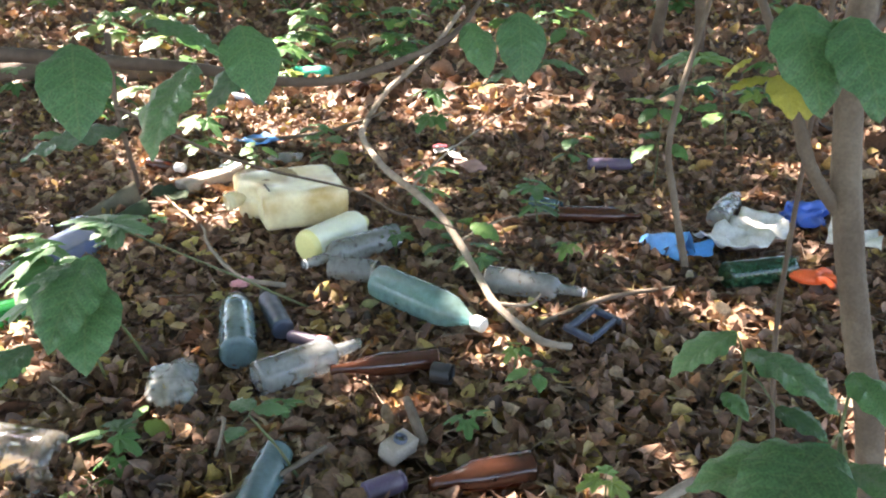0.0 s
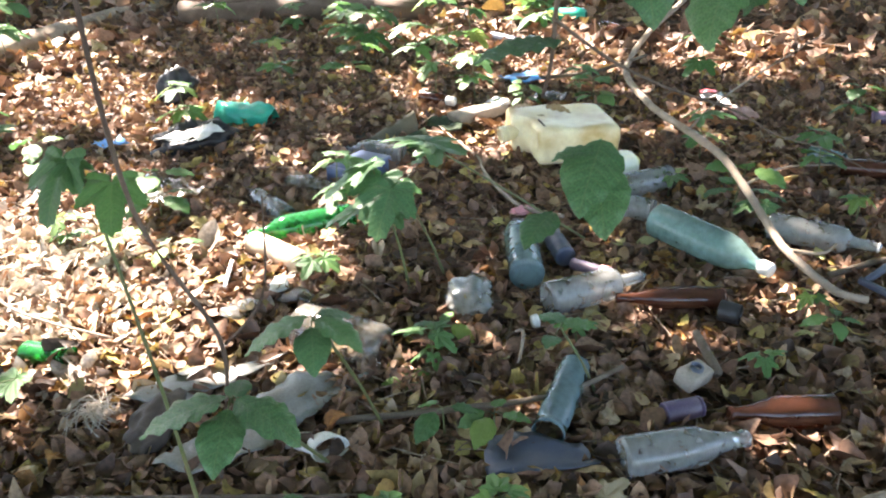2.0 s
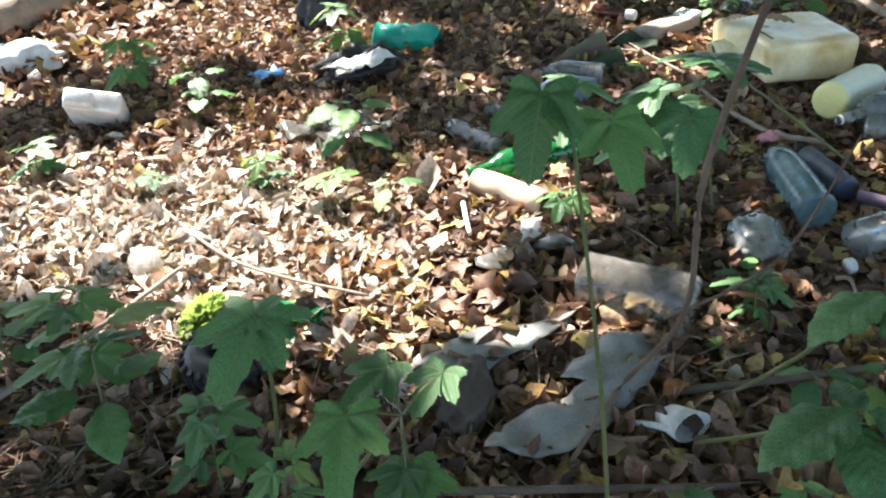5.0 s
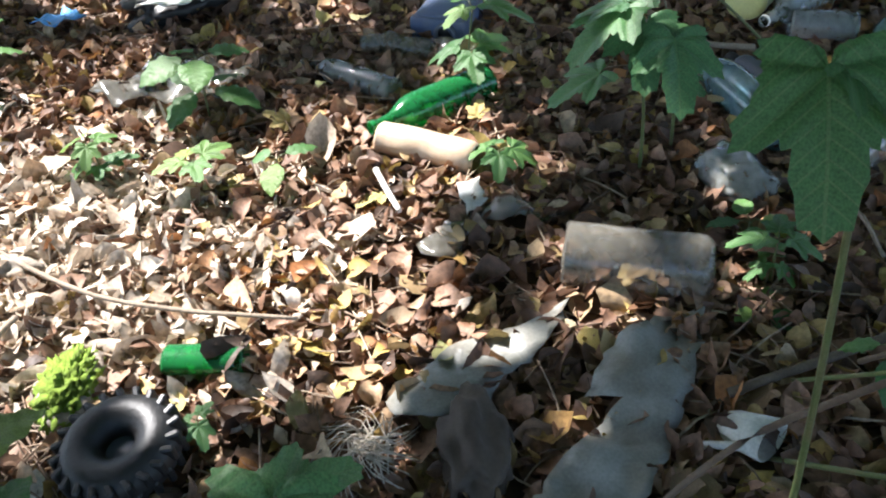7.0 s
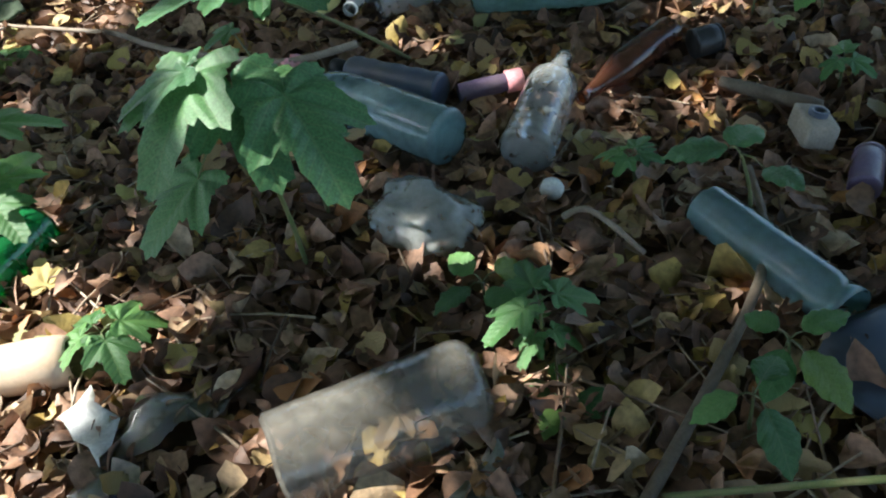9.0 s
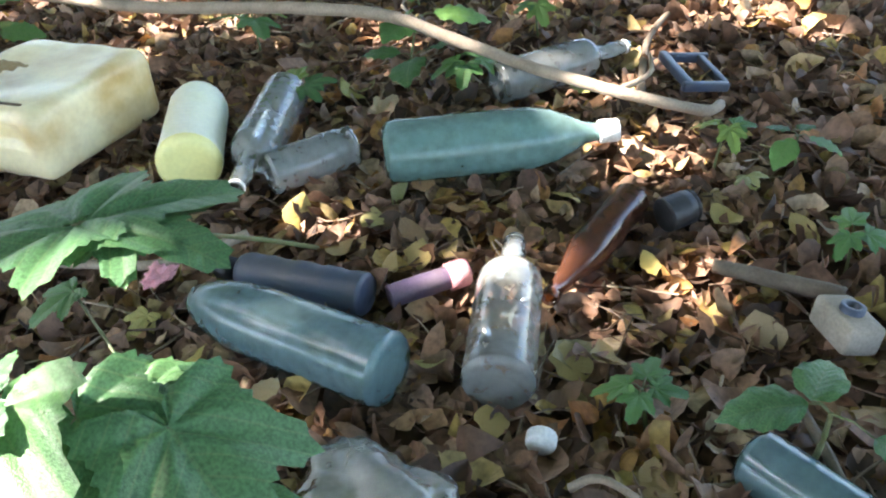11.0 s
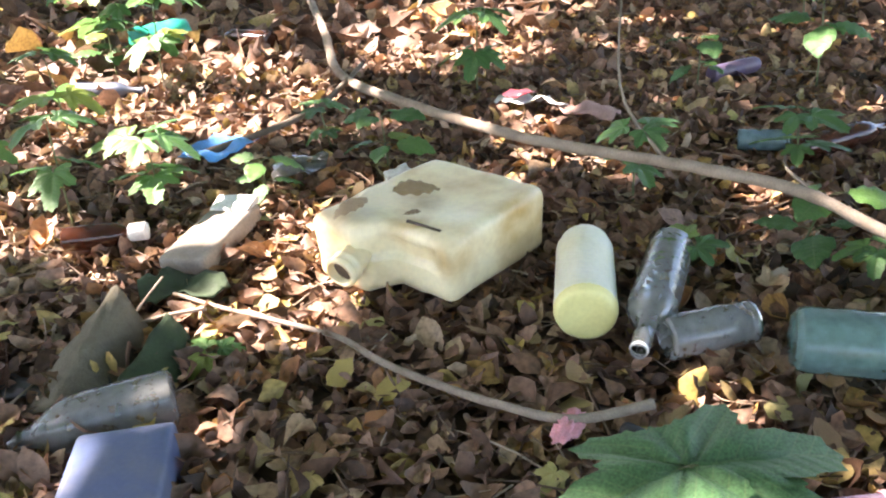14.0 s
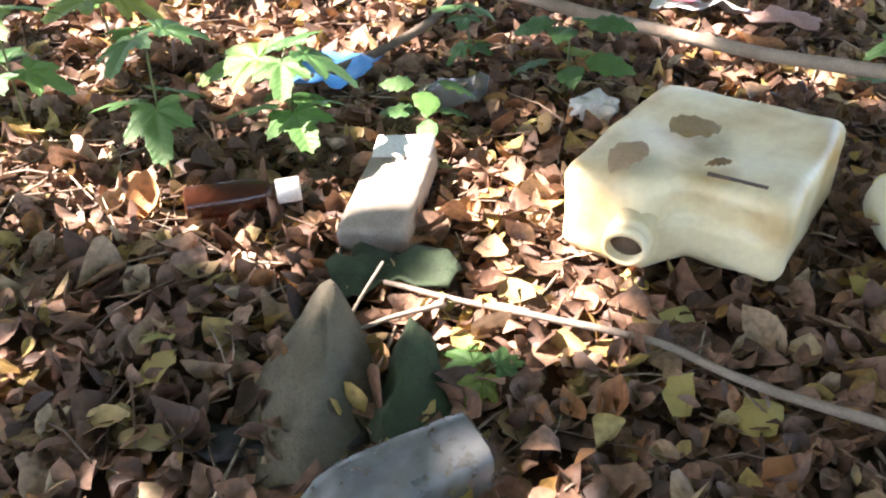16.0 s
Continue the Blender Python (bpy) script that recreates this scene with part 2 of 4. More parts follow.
    pts = [Vector(p) for p in points]
    rings = []
    for i, p in enumerate(pts):
        d = (pts[min(i + 1, len(pts) - 1)] - pts[max(i - 1, 0)]).normalized()
        u = d.orthogonal().normalized() if abs(d.z) > 0.9 else d.cross(Vector((0, 0, 1))).normalized()
        w = d.cross(u)
        ring = []
        for k in range(seg):
            a = 2 * math.pi * k / seg
            q = p + (u * math.cos(a) + w * math.sin(a)) * radii[i]
            if rough:
                q += noise.noise_vector(q * 25) * rough
            ring.append(bm.verts.new(q))
        rings.append(ring)
    for a, b in zip(rings, rings[1:]):
        for k in range(seg):
            bm.faces.new((a[k], a[(k + 1) % seg], b[(k + 1) % seg], b[k]))
    bm.faces.new(rings[0][::-1])
    bm.faces.new(rings[-1])
    return bm


def spline(points, n=5):
    """Points of a smooth curve through the given ones."""
    pts = [Vector(p) for p in points]
    out = []
    for i in range(len(pts) - 1):
        p0, p1, p2, p3 = pts[max(i - 1, 0)], pts[i], pts[i + 1], pts[min(i + 2, len(pts) - 1)]
        for k in range(n):
            t = k / n
            out.append(0.5 * ((2 * p1) + (p2 - p0) * t + (2 * p0 - 5 * p1 + 4 * p2 - p3) * t * t + (3 * p1 - p0 - 3 * p2 + p3) * t ** 3))
    return out + [pts[-1]]


def taper(n, a, b):
    return [a + (b - a) * i / (n - 1) for i in range(n)]


def lying(base, tip, r, sink=0.0, spin=0.0, up=0.0):
    """Pose of a bottle on its side, base to tip along its x; up: how much higher the tip lies."""
    b, t = Vector((*base, r - sink)), Vector((*tip, r - sink + up))
    d = t - b
    q = d.to_track_quat("X", "Z").to_matrix().to_4x4()
    return Matrix.Translation(b) @ q @ pose(0, 0, 0, spin), d.length


SHAPES = {
    "wine": [(0.0, 0.0), (0.004, 0.62), (-0.004, 0.86), (0.02, 0.99), (0.05, 1), (0.3, 1), (0.6, 1), (0.66, 0.97), (0.72, 0.84), (0.78, 0.58), (0.83, 0.4), (0.9, 0.34), (0.955, 0.33), (0.96, 0.39), (0.99, 0.39), (1.0, 0.33), (0.985, 0.27), (0.9, 0.26)],
    "soda": [(0.0, 0.0), (0.01, 0.5), (-0.003, 0.78), (0.02, 0.96), (0.06, 1), (0.3, 1), (0.5, 1), (0.62, 0.98), (0.72, 0.84), (0.8, 0.58), (0.86, 0.36), (0.9, 0.29), (0.93, 0.28), (0.935, 0.34), (0.945, 0.34), (0.95, 0.28), (1.0, 0.28), (0.99, 0.22)],
    "beer": [(0.0, 0.0), (0.004, 0.6), (-0.003, 0.88), (0.02, 1), (0.3, 1), (0.52, 1), (0.6, 0.93), (0.68, 0.74), (0.76, 0.55), (0.85, 0.43), (0.94, 0.37), (0.95, 0.44), (0.99, 0.44), (1.0, 0.38), (0.98, 0.3)],
    "spirit": [(0.0, 0.0), (0.006, 0.7), (-0.002, 0.9), (0.02, 1), (0.3, 1), (0.58, 1), (0.66, 0.98), (0.71, 0.82), (0.74, 0.5), (0.77, 0.4), (0.85, 0.36), (0.88, 0.4), (0.9, 0.33), (0.93, 0.37), (0.95, 0.31), (1.0, 0.31), (0.98, 0.24)],
    "body": [(0.0, 0.0), (0.008, 0.6), (-0.002, 0.9), (0.02, 1), (0.15, 1), (0.3, 1), (0.45, 1), (0.6, 1), (0.75, 1), (0.9, 0.98), (0.95, 0.93), (0.99, 0.8), (1.0, 0.66)],
    "shoulder": [(0.0, 0.0), (0.008, 0.6), (-0.002, 0.9), (0.02, 1), (0.3, 1), (0.6, 1), (0.72, 0.98), (0.8, 0.92), (0.88, 0.8), (0.95, 0.62), (1.0, 0.45)],
    "open": [(0.0, 0.0), (0.008, 0.6), (-0.002, 0.9), (0.03, 1), (0.3, 1), (0.6, 1), (0.85, 1), (0.88, 0.93), (0.93, 0.9), (0.94, 0.97), (1.0, 0.97), (0.99, 0.9), (0.9, 0.86)],
    "jug": [(0.0, 0.0), (0.012, 0.55), (0.0, 0.8), (0.02, 0.94), (0.06, 1), (0.13, 1), (0.135, 0.985), (0.5, 0.985), (0.78, 0.98), (0.86, 0.88), (0.92, 0.6), (0.945, 0.36), (0.95, 0.3), (1.0, 0.3), (1.0, 0.0)],
}


def bottle(base, tip, r, shape, mat, label, cap=None, name="glass_bottle", sink=0.01, dents=0.0, squash=1.0, square=0.0, spin=0.0, up=0.0, ring=None, category="bottle", group="", ribs=0):
    m, L = lying(base, tip, r, sink, spin, up)
    ob = thing(name, m, label, category, group)
    prof = [(x * L, q * r) for x, q in SHAPES[shape]]
    if dents or ribs:
        fine = []
        for (x0, r0), (x1, r1) in zip(prof, prof[1:]):
            k = max(1, int((x1 - x0) / 0.012))
            fine += [(x0 + (x1 - x0) * i / k, r0 + (r1 - r0) * i / k) for i in range(k)]
        prof = fine + [prof[-1]]
    if ribs:
        prof = [(x, q * (1 - 0.07 * (math.sin(x / L * ribs * 2 * math.pi) > 0.4 and 0.1 < x / L < 0.9))) for x, q in prof]
    cut = next((k for k in range(5, len(prof)) if prof[k][1] < 0.7 * r), len(prof) - 1)
    low = next(k for k in range(len(prof)) if prof[k][1] > 0.95 * r)
    pieces = [("base", prof[:low + 1]), ("body", prof[low:cut + 1])] + ([("neck", prof[cut:])] if cut < len(prof) - 1 else [])
    for nm, pr in pieces:
        bm = lathe(pr, 24, squash=squash, square=square)
        if dents:
            dent(bm, dents, 16, base[0] * 7)
        part(nm, bm, M_YELLOW2 if mat is M_YELLOW and nm == "base" else mat, ob)
    if cap:
        cr = 0.37 * r
        c = lathe([(0.925 * L, 0), (0.925 * L, cr * 0.95), (0.93 * L, cr), (1.005 * L, cr), (1.012 * L, cr * 0.9), (1.012 * L, 0)], 18)
        part("cap", c, cap, ob)
    if ring:
        part("thread", lathe([(0.965 * L, 0.3 * r), (0.97 * L, 0.35 * r), (0.98 * L, 0.35 * r), (0.985 * L, 0.3 * r)], 16), ring, ob)
    return ob


def soft_box(sx, sy, sz, bevel, cuts=2):
    bm = bmesh.new()
    bmesh.ops.create_cube(bm, size=1)
    for v in bm.verts:
        v.co = Vector((v.co.x * sx, v.co.y * sy, v.co.z * sz + sz / 2))
    bmesh.ops.bevel(bm, geom=bm.edges[:], offset=bevel, segments=cuts, profile=0.6, affect="EDGES")
    return bm


def sheet(outline, mat, name, label, category, z=0.012, crumple=0.02, thick=0.002, parent=None, freq=7.0, res=0.02):
    """A thin torn sheet within an outline on the ground, crumpled, with real thickness."""
    xs, ys = [p[0] for p in outline], [p[1] for p in outline]
    cx, cy = sum(xs) / len(xs), sum(ys) / len(ys)
    bm = bmesh.new()
    f = bm.faces.new([bm.verts.new((x - cx, y - cy, 0)) for x, y in outline])
    bmesh.ops.triangulate(bm, faces=[f])
    for _ in range(6):
        long = [e for e in bm.edges if e.calc_length() > res * 1.7]
        if not long:
            break
        bmesh.ops.subdivide_edges(bm, edges=long, cuts=1, use_grid_fill=False)
        bmesh.ops.triangulate(bm, faces=bm.faces[:])
    for v in bm.verts:
        p = v.co + Vector((cx, cy, 0))
        v.co.z = abs(noise.noise(p * freq)) * crumple + 0.4 * crumple * noise.noise(p * freq * 3)
        v.co.z += 0.12 * crumple * noise.noise(p * freq * 9)
        if v.is_boundary:
            v.co += noise.noise_vector(p * 45) * 0.014
    ex = bmesh.ops.extrude_face_region(bm, geom=bm.faces[:])
    for v in ex["geom"]:
        if isinstance(v, bmesh.types.BMVert):
            v.co.z += thick
    ob = part(name, bm, mat, parent, m=pose(cx, cy, z + BASE + rise(cy)))
    return tagged(ob, label, category) if parent is None else ob


def lump(size, mat, amount, freq, seed, sub=3):
    bm = bmesh.new()
    bmesh.ops.create_icosphere(bm, subdivisions=sub, radius=1)
    for v in bm.verts:
        d = 1 + amount * noise.noise(v.co * freq + Vector((seed, 0, seed))) + 0.5 * amount * noise.noise(v.co * freq * 2.7 + Vector((0, seed, 0)))
        v.co = Vector((v.co.x * size[0] * d, v.co.y * size[1] * d, max(v.co.z * d, -0.35) * size[2] + 0.35 * size[2]))
    return bm


def blob(name, x, y, size, mat, label, category, amount=0.5, freq=2.0, seed=1.0, rz=0, z=0.0, sub=4):
    ob = part(name, lump(size, mat, amount, freq, seed, sub), mat, m=pose(x, y, z + BASE + rise(y), 0, 0, rz))
    return tagged(ob, label, category)


def scatter_mesh(name, blades, mat, label, category):
    """Joins many small faces sets (verts array n,k,3 and one face list of k) into one mesh."""
    verts, faces = blades
    n, k = verts.shape[:2]
    f = np.array(faces)
    idx = (f[None] + (np.arange(n) * k)[:, None, None]).reshape(-1, f.shape[1])
    me = bpy.data.meshes.new(name)
    me.vertices.add(n * k)
    me.vertices.foreach_set("co", verts.reshape(-1).astype(np.float32))
    me.loops.add(idx.size)
    me.loops.foreach_set("vertex_index", idx.reshape(-1).astype(np.int32))
    me.polygons.add(len(idx))
    me.polygons.foreach_set("loop_start", (np.arange(len(idx)) * f.shape[1]).astype(np.int32))
    me.update(calc_edges=True)
    me.validate()
    smooth(me)
    me.materials.append(mat)
    return me


RNG = np.random.default_rng(7)


def ground_z(x, y):
    return rise(y) + 0.018 * np.sin(1.3 * x + 0.7) * np.cos(1.1 * y) + 0.012 * np.sin(3.1 * x + 2.2 * y) - 0.058


def blades(x, y, z, length, width, curl, fold, tilt, stations=5):
    """Curled leaf blades: stations along the midrib, three points across each."""
    n = len(x)
    u = np.linspace(0, 1, stations)
    w = np.sin(np.pi * np.clip(u, 0.02, 0.985)) ** 0.75 * (1.12 - 0.35 * u)
    yaw, roll = RNG.uniform(0, 2 * np.pi, n), RNG.normal(0, tilt, n)
    pit = RNG.normal(0, tilt, n)
    k = stations * 3
    v = np.zeros((n, stations, 3, 3))
    for j, side in enumerate((-1, 0, 1)):
        jit = RNG.normal(1, 0.11, (n, stations))
        v[:, :, j, 0] = (u - 0.5)[None] * length[:, None] + 0.04 * side * length[:, None]
        v[:, :, j, 1] = side * w[None] * width[:, None] * 0.5 * jit
        v[:, :, j, 2] = curl[:, None] * ((u - 0.5) ** 2)[None] * length[:, None] + abs(side) * fold[:, None] * w[None] * width[:, None] + RNG.normal(0, 0.022, (n, stations)) * length[:, None]
    v = v.reshape(n, k, 3)
    cr, sr, cp, sp, cy, sy = np.cos(roll), np.sin(roll), np.cos(pit), np.sin(pit), np.cos(yaw), np.sin(yaw)
    X, Y, Z = v[..., 0], v[..., 1], v[..., 2]
    Y, Z = Y * cr[:, None] - Z * sr[:, None], Y * sr[:, None] + Z * cr[:, None]
    X, Z = X * cp[:, None] + Z * sp[:, None], -X * sp[:, None] + Z * cp[:, None]
    X, Y = X * cy[:, None] - Y * sy[:, None], X * sy[:, None] + Y * cy[:, None]
    low = Z.min(1)
    Z = Z - low[:, None] * 0.65
    out = np.stack([X + x[:, None], Y + y[:, None], Z + z[:, None]], -1)
    faces = []
    for i in range(stations - 1):
        for j in range(2):
            a = i * 3 + j
            faces.append((a, a + 1, a + 4, a + 3))
    return out, faces


# ---- ground ----
coords = [-400, -150, -60, -25, -12] + list(np.arange(-8, 8.01, 0.16)) + [12, 25, 60, 150, 400]
ycoords = [-400, -150, -60, -25, -10] + list(np.arange(-4, 14.01, 0.18)) + [20, 35, 70, 150, 400]
gx, gy = np.meshgrid(coords, ycoords)
gz = ground_z(gx, gy)
me = bpy.data.meshes.new("ground")
nx, ny = len(coords), len(ycoords)
me.from_pydata(np.stack([gx, gy, gz], -1).reshape(-1, 3).tolist(), [], [(j * nx + i, j * nx + i + 1, (j + 1) * nx + i + 1, (j + 1) * nx + i) for j in range(ny - 1) for i in range(nx - 1)])
smooth(me)
ground = tagged(part("ground", me, M_SOIL), "dark woodland soil under dead leaves", "ground", kind="structure")


def litter(name, n, area, size, lift, stations, label):
    x = RNG.uniform(area[0], area[1], n)
    y = RNG.uniform(area[2], area[3], n)
    L = RNG.gamma(9, size / 9, n)
    z = ground_z(x, y) + RNG.uniform(0, lift, n)
    mesh = scatter_mesh(name, blades(x, y, z, L, L * RNG.uniform(0.5, 0.85, n), RNG.normal(0.35, 0.9, n), RNG.normal(0.12, 0.3, n), 0.46, stations), M_LITTER, "", "")
    return tagged(part(name, mesh, M_LITTER), label, "leaf litter", kind="stuff")


litter("leaf_litter", 68000, (-3.4, 1.9, 0.2, 4.6), 0.045, 0.034, 6, "brown, tan and yellow curled dead leaves covering the soil")
litter("leaf_litter", 30000, (-7.5, 4.5, 4.5, 13.5), 0.085, 0.05, 4, "brown dead leaves over the further woodland floor")
litter("leaf_litter", 9000, (-12, 9, 13.5, 24), 0.2, 0.08, 4, "brown dead leaves under the distant bushes")
litter("leaf_litter", 7000, (1.9, 5.0, 0.0, 4.6), 0.085, 0.04, 4, "brown dead leaves around the bushes")
litter("leaf_litter", 9000, (-7.5, -3.4, -0.5, 4.6), 0.085, 0.04, 4, "brown dead leaves beside the fallen logs")
litter("leaf_litter", 9000, (-8, 6, -9, -1.5), 0.13, 0.05, 4, "brown dead leaves behind the walked strip")
litter("leaf_litter", 4500, (-4.5, 3.0, -1.5, 0.2), 0.085, 0.04, 4, "brown dead leaves along the walked strip")


def twigs(n, area, lmin, lmax, rad, label):
    x, y = RNG.uniform(area[0], area[1], n), RNG.uniform(area[2], area[3], n)
    a, L = RNG.uniform(0, 2 * np.pi, n), RNG.uniform(lmin, lmax, n)
    st, seg = 4, 4
    v = np.zeros((n, st, seg, 3))
    bend = RNG.normal(0, 0.12, n)
    for i in range(st):
        t = i / (st - 1) - 0.5
        px, py = x + np.cos(a) * L * t - np.sin(a) * bend * L * (t * t), y + np.sin(a) * L * t + np.cos(a) * bend * L * (t * t)
        pz = ground_z(x, y) + 0.035 + RNG.uniform(-0.008, 0.012, n) + 0.01 * t
        r = rad * (1.15 - i / st * 0.8) * (0.6 + L / lmax * 0.7)
        for k in range(seg):
            b = 2 * np.pi * k / seg
            v[:, i, k] = np.stack([px - np.sin(a) * r * np.cos(b), py + np.cos(a) * r * np.cos(b), pz + r * np.sin(b)], -1)
    faces = [(i * seg + k, i * seg + (k + 1) % seg, (i + 1) * seg + (k + 1) % seg, (i + 1) * seg + k) for i in range(st - 1) for k in range(seg)]
    return tagged(part("twig_litter", scatter_mesh("twig_litter", (v.reshape(n, st * seg, 3), faces), M_TWIG, "", ""), M_TWIG), label, "twigs", kind="stuff")


twigs(3200, (-3.2, 1.8, 0.4, 4.5), 0.05, 0.22, 0.0022, "thin dry twigs strewn over the leaves")
twigs(600, (-2.7, -1.6, 0.45, 1.35), 0.1, 0.35, 0.0025, "dry brushwood heap of thin twigs")
twigs(900, (-6, 4, 4.5, 12), 0.15, 0.7, 0.005, "dry twigs and brush over the further floor")

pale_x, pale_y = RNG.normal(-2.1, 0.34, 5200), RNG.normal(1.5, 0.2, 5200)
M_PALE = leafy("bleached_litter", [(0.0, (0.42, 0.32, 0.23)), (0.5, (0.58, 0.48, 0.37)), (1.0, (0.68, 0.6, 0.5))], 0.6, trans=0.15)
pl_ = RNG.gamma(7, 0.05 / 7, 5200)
tagged(part("bleached_litter", scatter_mesh("bleached_litter", blades(pale_x, pale_y, ground_z(pale_x, pale_y) + RNG.uniform(0.018, 0.036, 5200), pl_, pl_ * RNG.uniform(0.2, 0.7, 5200), RNG.normal(0.3, 0.9, 5200), RNG.normal(0.1, 0.3, 5200), 0.4, 5), M_PALE, "", ""), M_PALE), "pale bleached dry leaves and straw, coloured lighter to brighten the sunlit patch", "leaf litter", kind="stuff")

# ---- unseen trees added for shade, and the light through them ----
SUN_GAPS = [(-2.105, 1.626, 1.05, 0.52), (-1.45, 1.5, 0.2, 0.1), (-3.850, 3.250, 0.6, 0.9), (-0.894, 3.443, 0.16, 0.14), (-0.778, 4.250, 0.5, 0.3), (-2.394, 2.105, 0.4, 0.25),
           (-1.233, 2.029, 0.3, 0.14), (-1.402, 4.850, 0.8, 0.35), (-2.716, 3.050, 0.8, 0.3), (0.150, 4.650, 0.5, 0.3), (-0.564, 2.882, 0.0, 0.0), (-0.269, 2.542, 0.01, 0.0),
           (-0.986, 3.137, 0.02, 0.0), (-0.559, 2.371, 0.0, 0.02), (-0.306, 3.399, 0.05, 0.0), (-1.398, 3.701, 0.1, 0.05), (-0.048, 3.681, 0.12, 0.02), (-0.965, 2.832, 0.0, 0.0)]
SHADE_TREES = [(-7.5, 7.5, 6.5, 0.17), (-1.5, 13.0, 7.0, 0.2), (5.5, 9.5, 6.0, 0.16), (-9.0, 0.5, 6.0, 0.18), (3.8, -3.0, 6.5, 0.17), (-4.0, -4.5, 6.0, 0.16)]
NC = 42000
cx, cy, cz = RNG.uniform(-13, 8, NC), RNG.uniform(-7, 17, NC), RNG.uniform(3.3, 5.6, NC)
clump = np.array([noise.noise(Vector((a * 0.55, b * 0.55, 3.0))) + 0.6 * noise.noise(Vector((a * 2.1, b * 2.1, 9.0))) for a, b in zip(cx, cy)])
keep = clump > -0.62
fx, fy = cx - SUN_DIR.x / SUN_DIR.z * cz, cy - SUN_DIR.y / SUN_DIR.z * cz
for px, py, pa, pb in SUN_GAPS:
    d = ((fx - px) / (pa + 0.1)) ** 2 + ((fy - py) / (pb + 0.1)) ** 2
    keep &= d > 1 + 0.25 * RNG.normal(0, 1, NC)
cx, cy, cz = cx[keep], cy[keep], cz[keep]
for px, py, pz, pn in ((0.76, 0.8, 0.8, 130), (0.95, 0.75, 0.8, 130), (-0.7, 2.6, 0.0, 36)):  # extra unseen leaves, added to shade three chosen spots
    ez = RNG.uniform(3.4, 5.4, pn)
    cx = np.append(cx, px + RNG.normal(0, 0.18, pn) + SUN_DIR.x / SUN_DIR.z * (ez - pz))
    cy = np.append(cy, py + RNG.normal(0, 0.18, pn) + SUN_DIR.y / SUN_DIR.z * (ez - pz))
    cz = np.append(cz, ez)
owner = np.argmin([(cx - t[0]) ** 2 + (cy - t[1]) ** 2 for t in SHADE_TREES], 0)
for i, (tx, ty, th, tr) in enumerate(SHADE_TREES):
    tree = thing("tree", pose(tx, ty, -0.06), "unseen woodland tree with grey-brown bark, added so its green crown shades the ground", "tree", "woodland trees")
    tp = spline([(0, 0, 0), (0.1, 0.05, th * 0.3), (0.0, 0.15, th * 0.65), (0.1, 0.1, th * 0.9)], 5)
    part("trunk", tube(tp, taper(len(tp), tr, tr * 0.35), 10, 0.02), M_BARK, tree)
    for k in range(6):
        a = k * 1.05 + i
        lp = spline([(0, 0.1, th * (0.45 + 0.06 * k)), (1.2 * math.cos(a), 1.2 * math.sin(a), th * (0.52 + 0.06 * k)), (2.8 * math.cos(a), 2.8 * math.sin(a), th * (0.56 + 0.05 * k))], 4)
        part("limb", tube(lp, taper(len(lp), tr * 0.4, 0.015), 6, 0.01), M_BARK, tree)
    s = owner == i
    n = int(s.sum())
    if n:
        L = RNG.uniform(0.2, 0.36, n)
        me = scatter_mesh("crown", blades(cx[s] - tx, cy[s] - ty, cz[s], L, L * 0.75, RNG.normal(0, 0.4, n), RNG.normal(0, 0.2, n), 0.5, 4), M_CROWN, "", "")
        part("crown", me, M_CROWN, tree)

# ---- lines of the larger stems ----
BRANCH_PTS = [(0.639, 2.203, 0.010), (0.539, 2.179, 0.042), (0.412, 2.279, 0.096), (0.341, 2.433, 0.123), (0.267, 2.583, 0.166), (0.178, 2.721, 0.214), (0.042, 2.956, 0.215), (-0.135, 3.308, 0.190), (-0.318, 3.754, 0.190), (-0.385, 4.253, 0.157), (-0.345, 4.629, 0.226), (-0.244, 5.532, 0.274), (-0.133, 6.673, 0.424)]
TRUNK_PTS = [(1.093, 1.122, 0.100), (1.024, 1.149, 0.526), (0.971, 1.147, 0.705), (0.935, 1.217, 0.951), (0.941, 1.289, 1.268), (0.953, 1.423, 2.115)]
TRUNK_LIMB = [(0.945, 1.192, 0.842), (0.887, 1.195, 0.919), (0.852, 1.219, 1.017), (0.796, 1.285, 1.162)]
OVER_TWIG = [(-0.020, 0.842, 1.114), (0.096, 0.859, 1.105), (0.184, 0.880, 1.095), (0.266, 0.928, 1.074), (0.324, 0.992, 1.071), (0.412, 1.106, 1.097), (0.445, 1.208, 1.141)]
OVER_LEAVES = [(0.152, 0.712, 1.147, -65, -40, 0.086, 0),
               (0.232, 0.751, 1.125, -100, -32, 0.097, 20),
               (0.285, 0.774, 1.132, -133, -33, 0.072, 0),
               (0.271, 0.771, 1.155, -57, -43, 0.076, 0),
               (0.502, 0.837, 1.160, -79, -49, 0.067, 0),
               (0.458, 0.833, 1.151, -54, -45, 0.055, 0),
               (0.529, 1.016, 1.082, -176, -12, 0.076, 0),
               (0.522, 1.017, 1.085, -3, -9, 0.050, 0),
               (0.202, 0.742, 1.162, -3, -16, 0.068, 0),
               (0.728, 0.811, 1.173, -77, -43, 0.102, 0),
               (0.768, 0.798, 1.165, -79, -39, 0.096, 0),
               (0.126, 0.723, 0.956, -93, -27, 0.098, 0),
               (0.122, 0.717, 0.947, -145, -1, 0.050, 0),
               (0.089, 0.666, 0.893, -103, -10, 0.061, 0),
               (0.120, 0.721, 0.934, -69, -29, 0.096, 0),
               (0.001, 1.052, 0.981, -147, -3, 0.130, 0)]

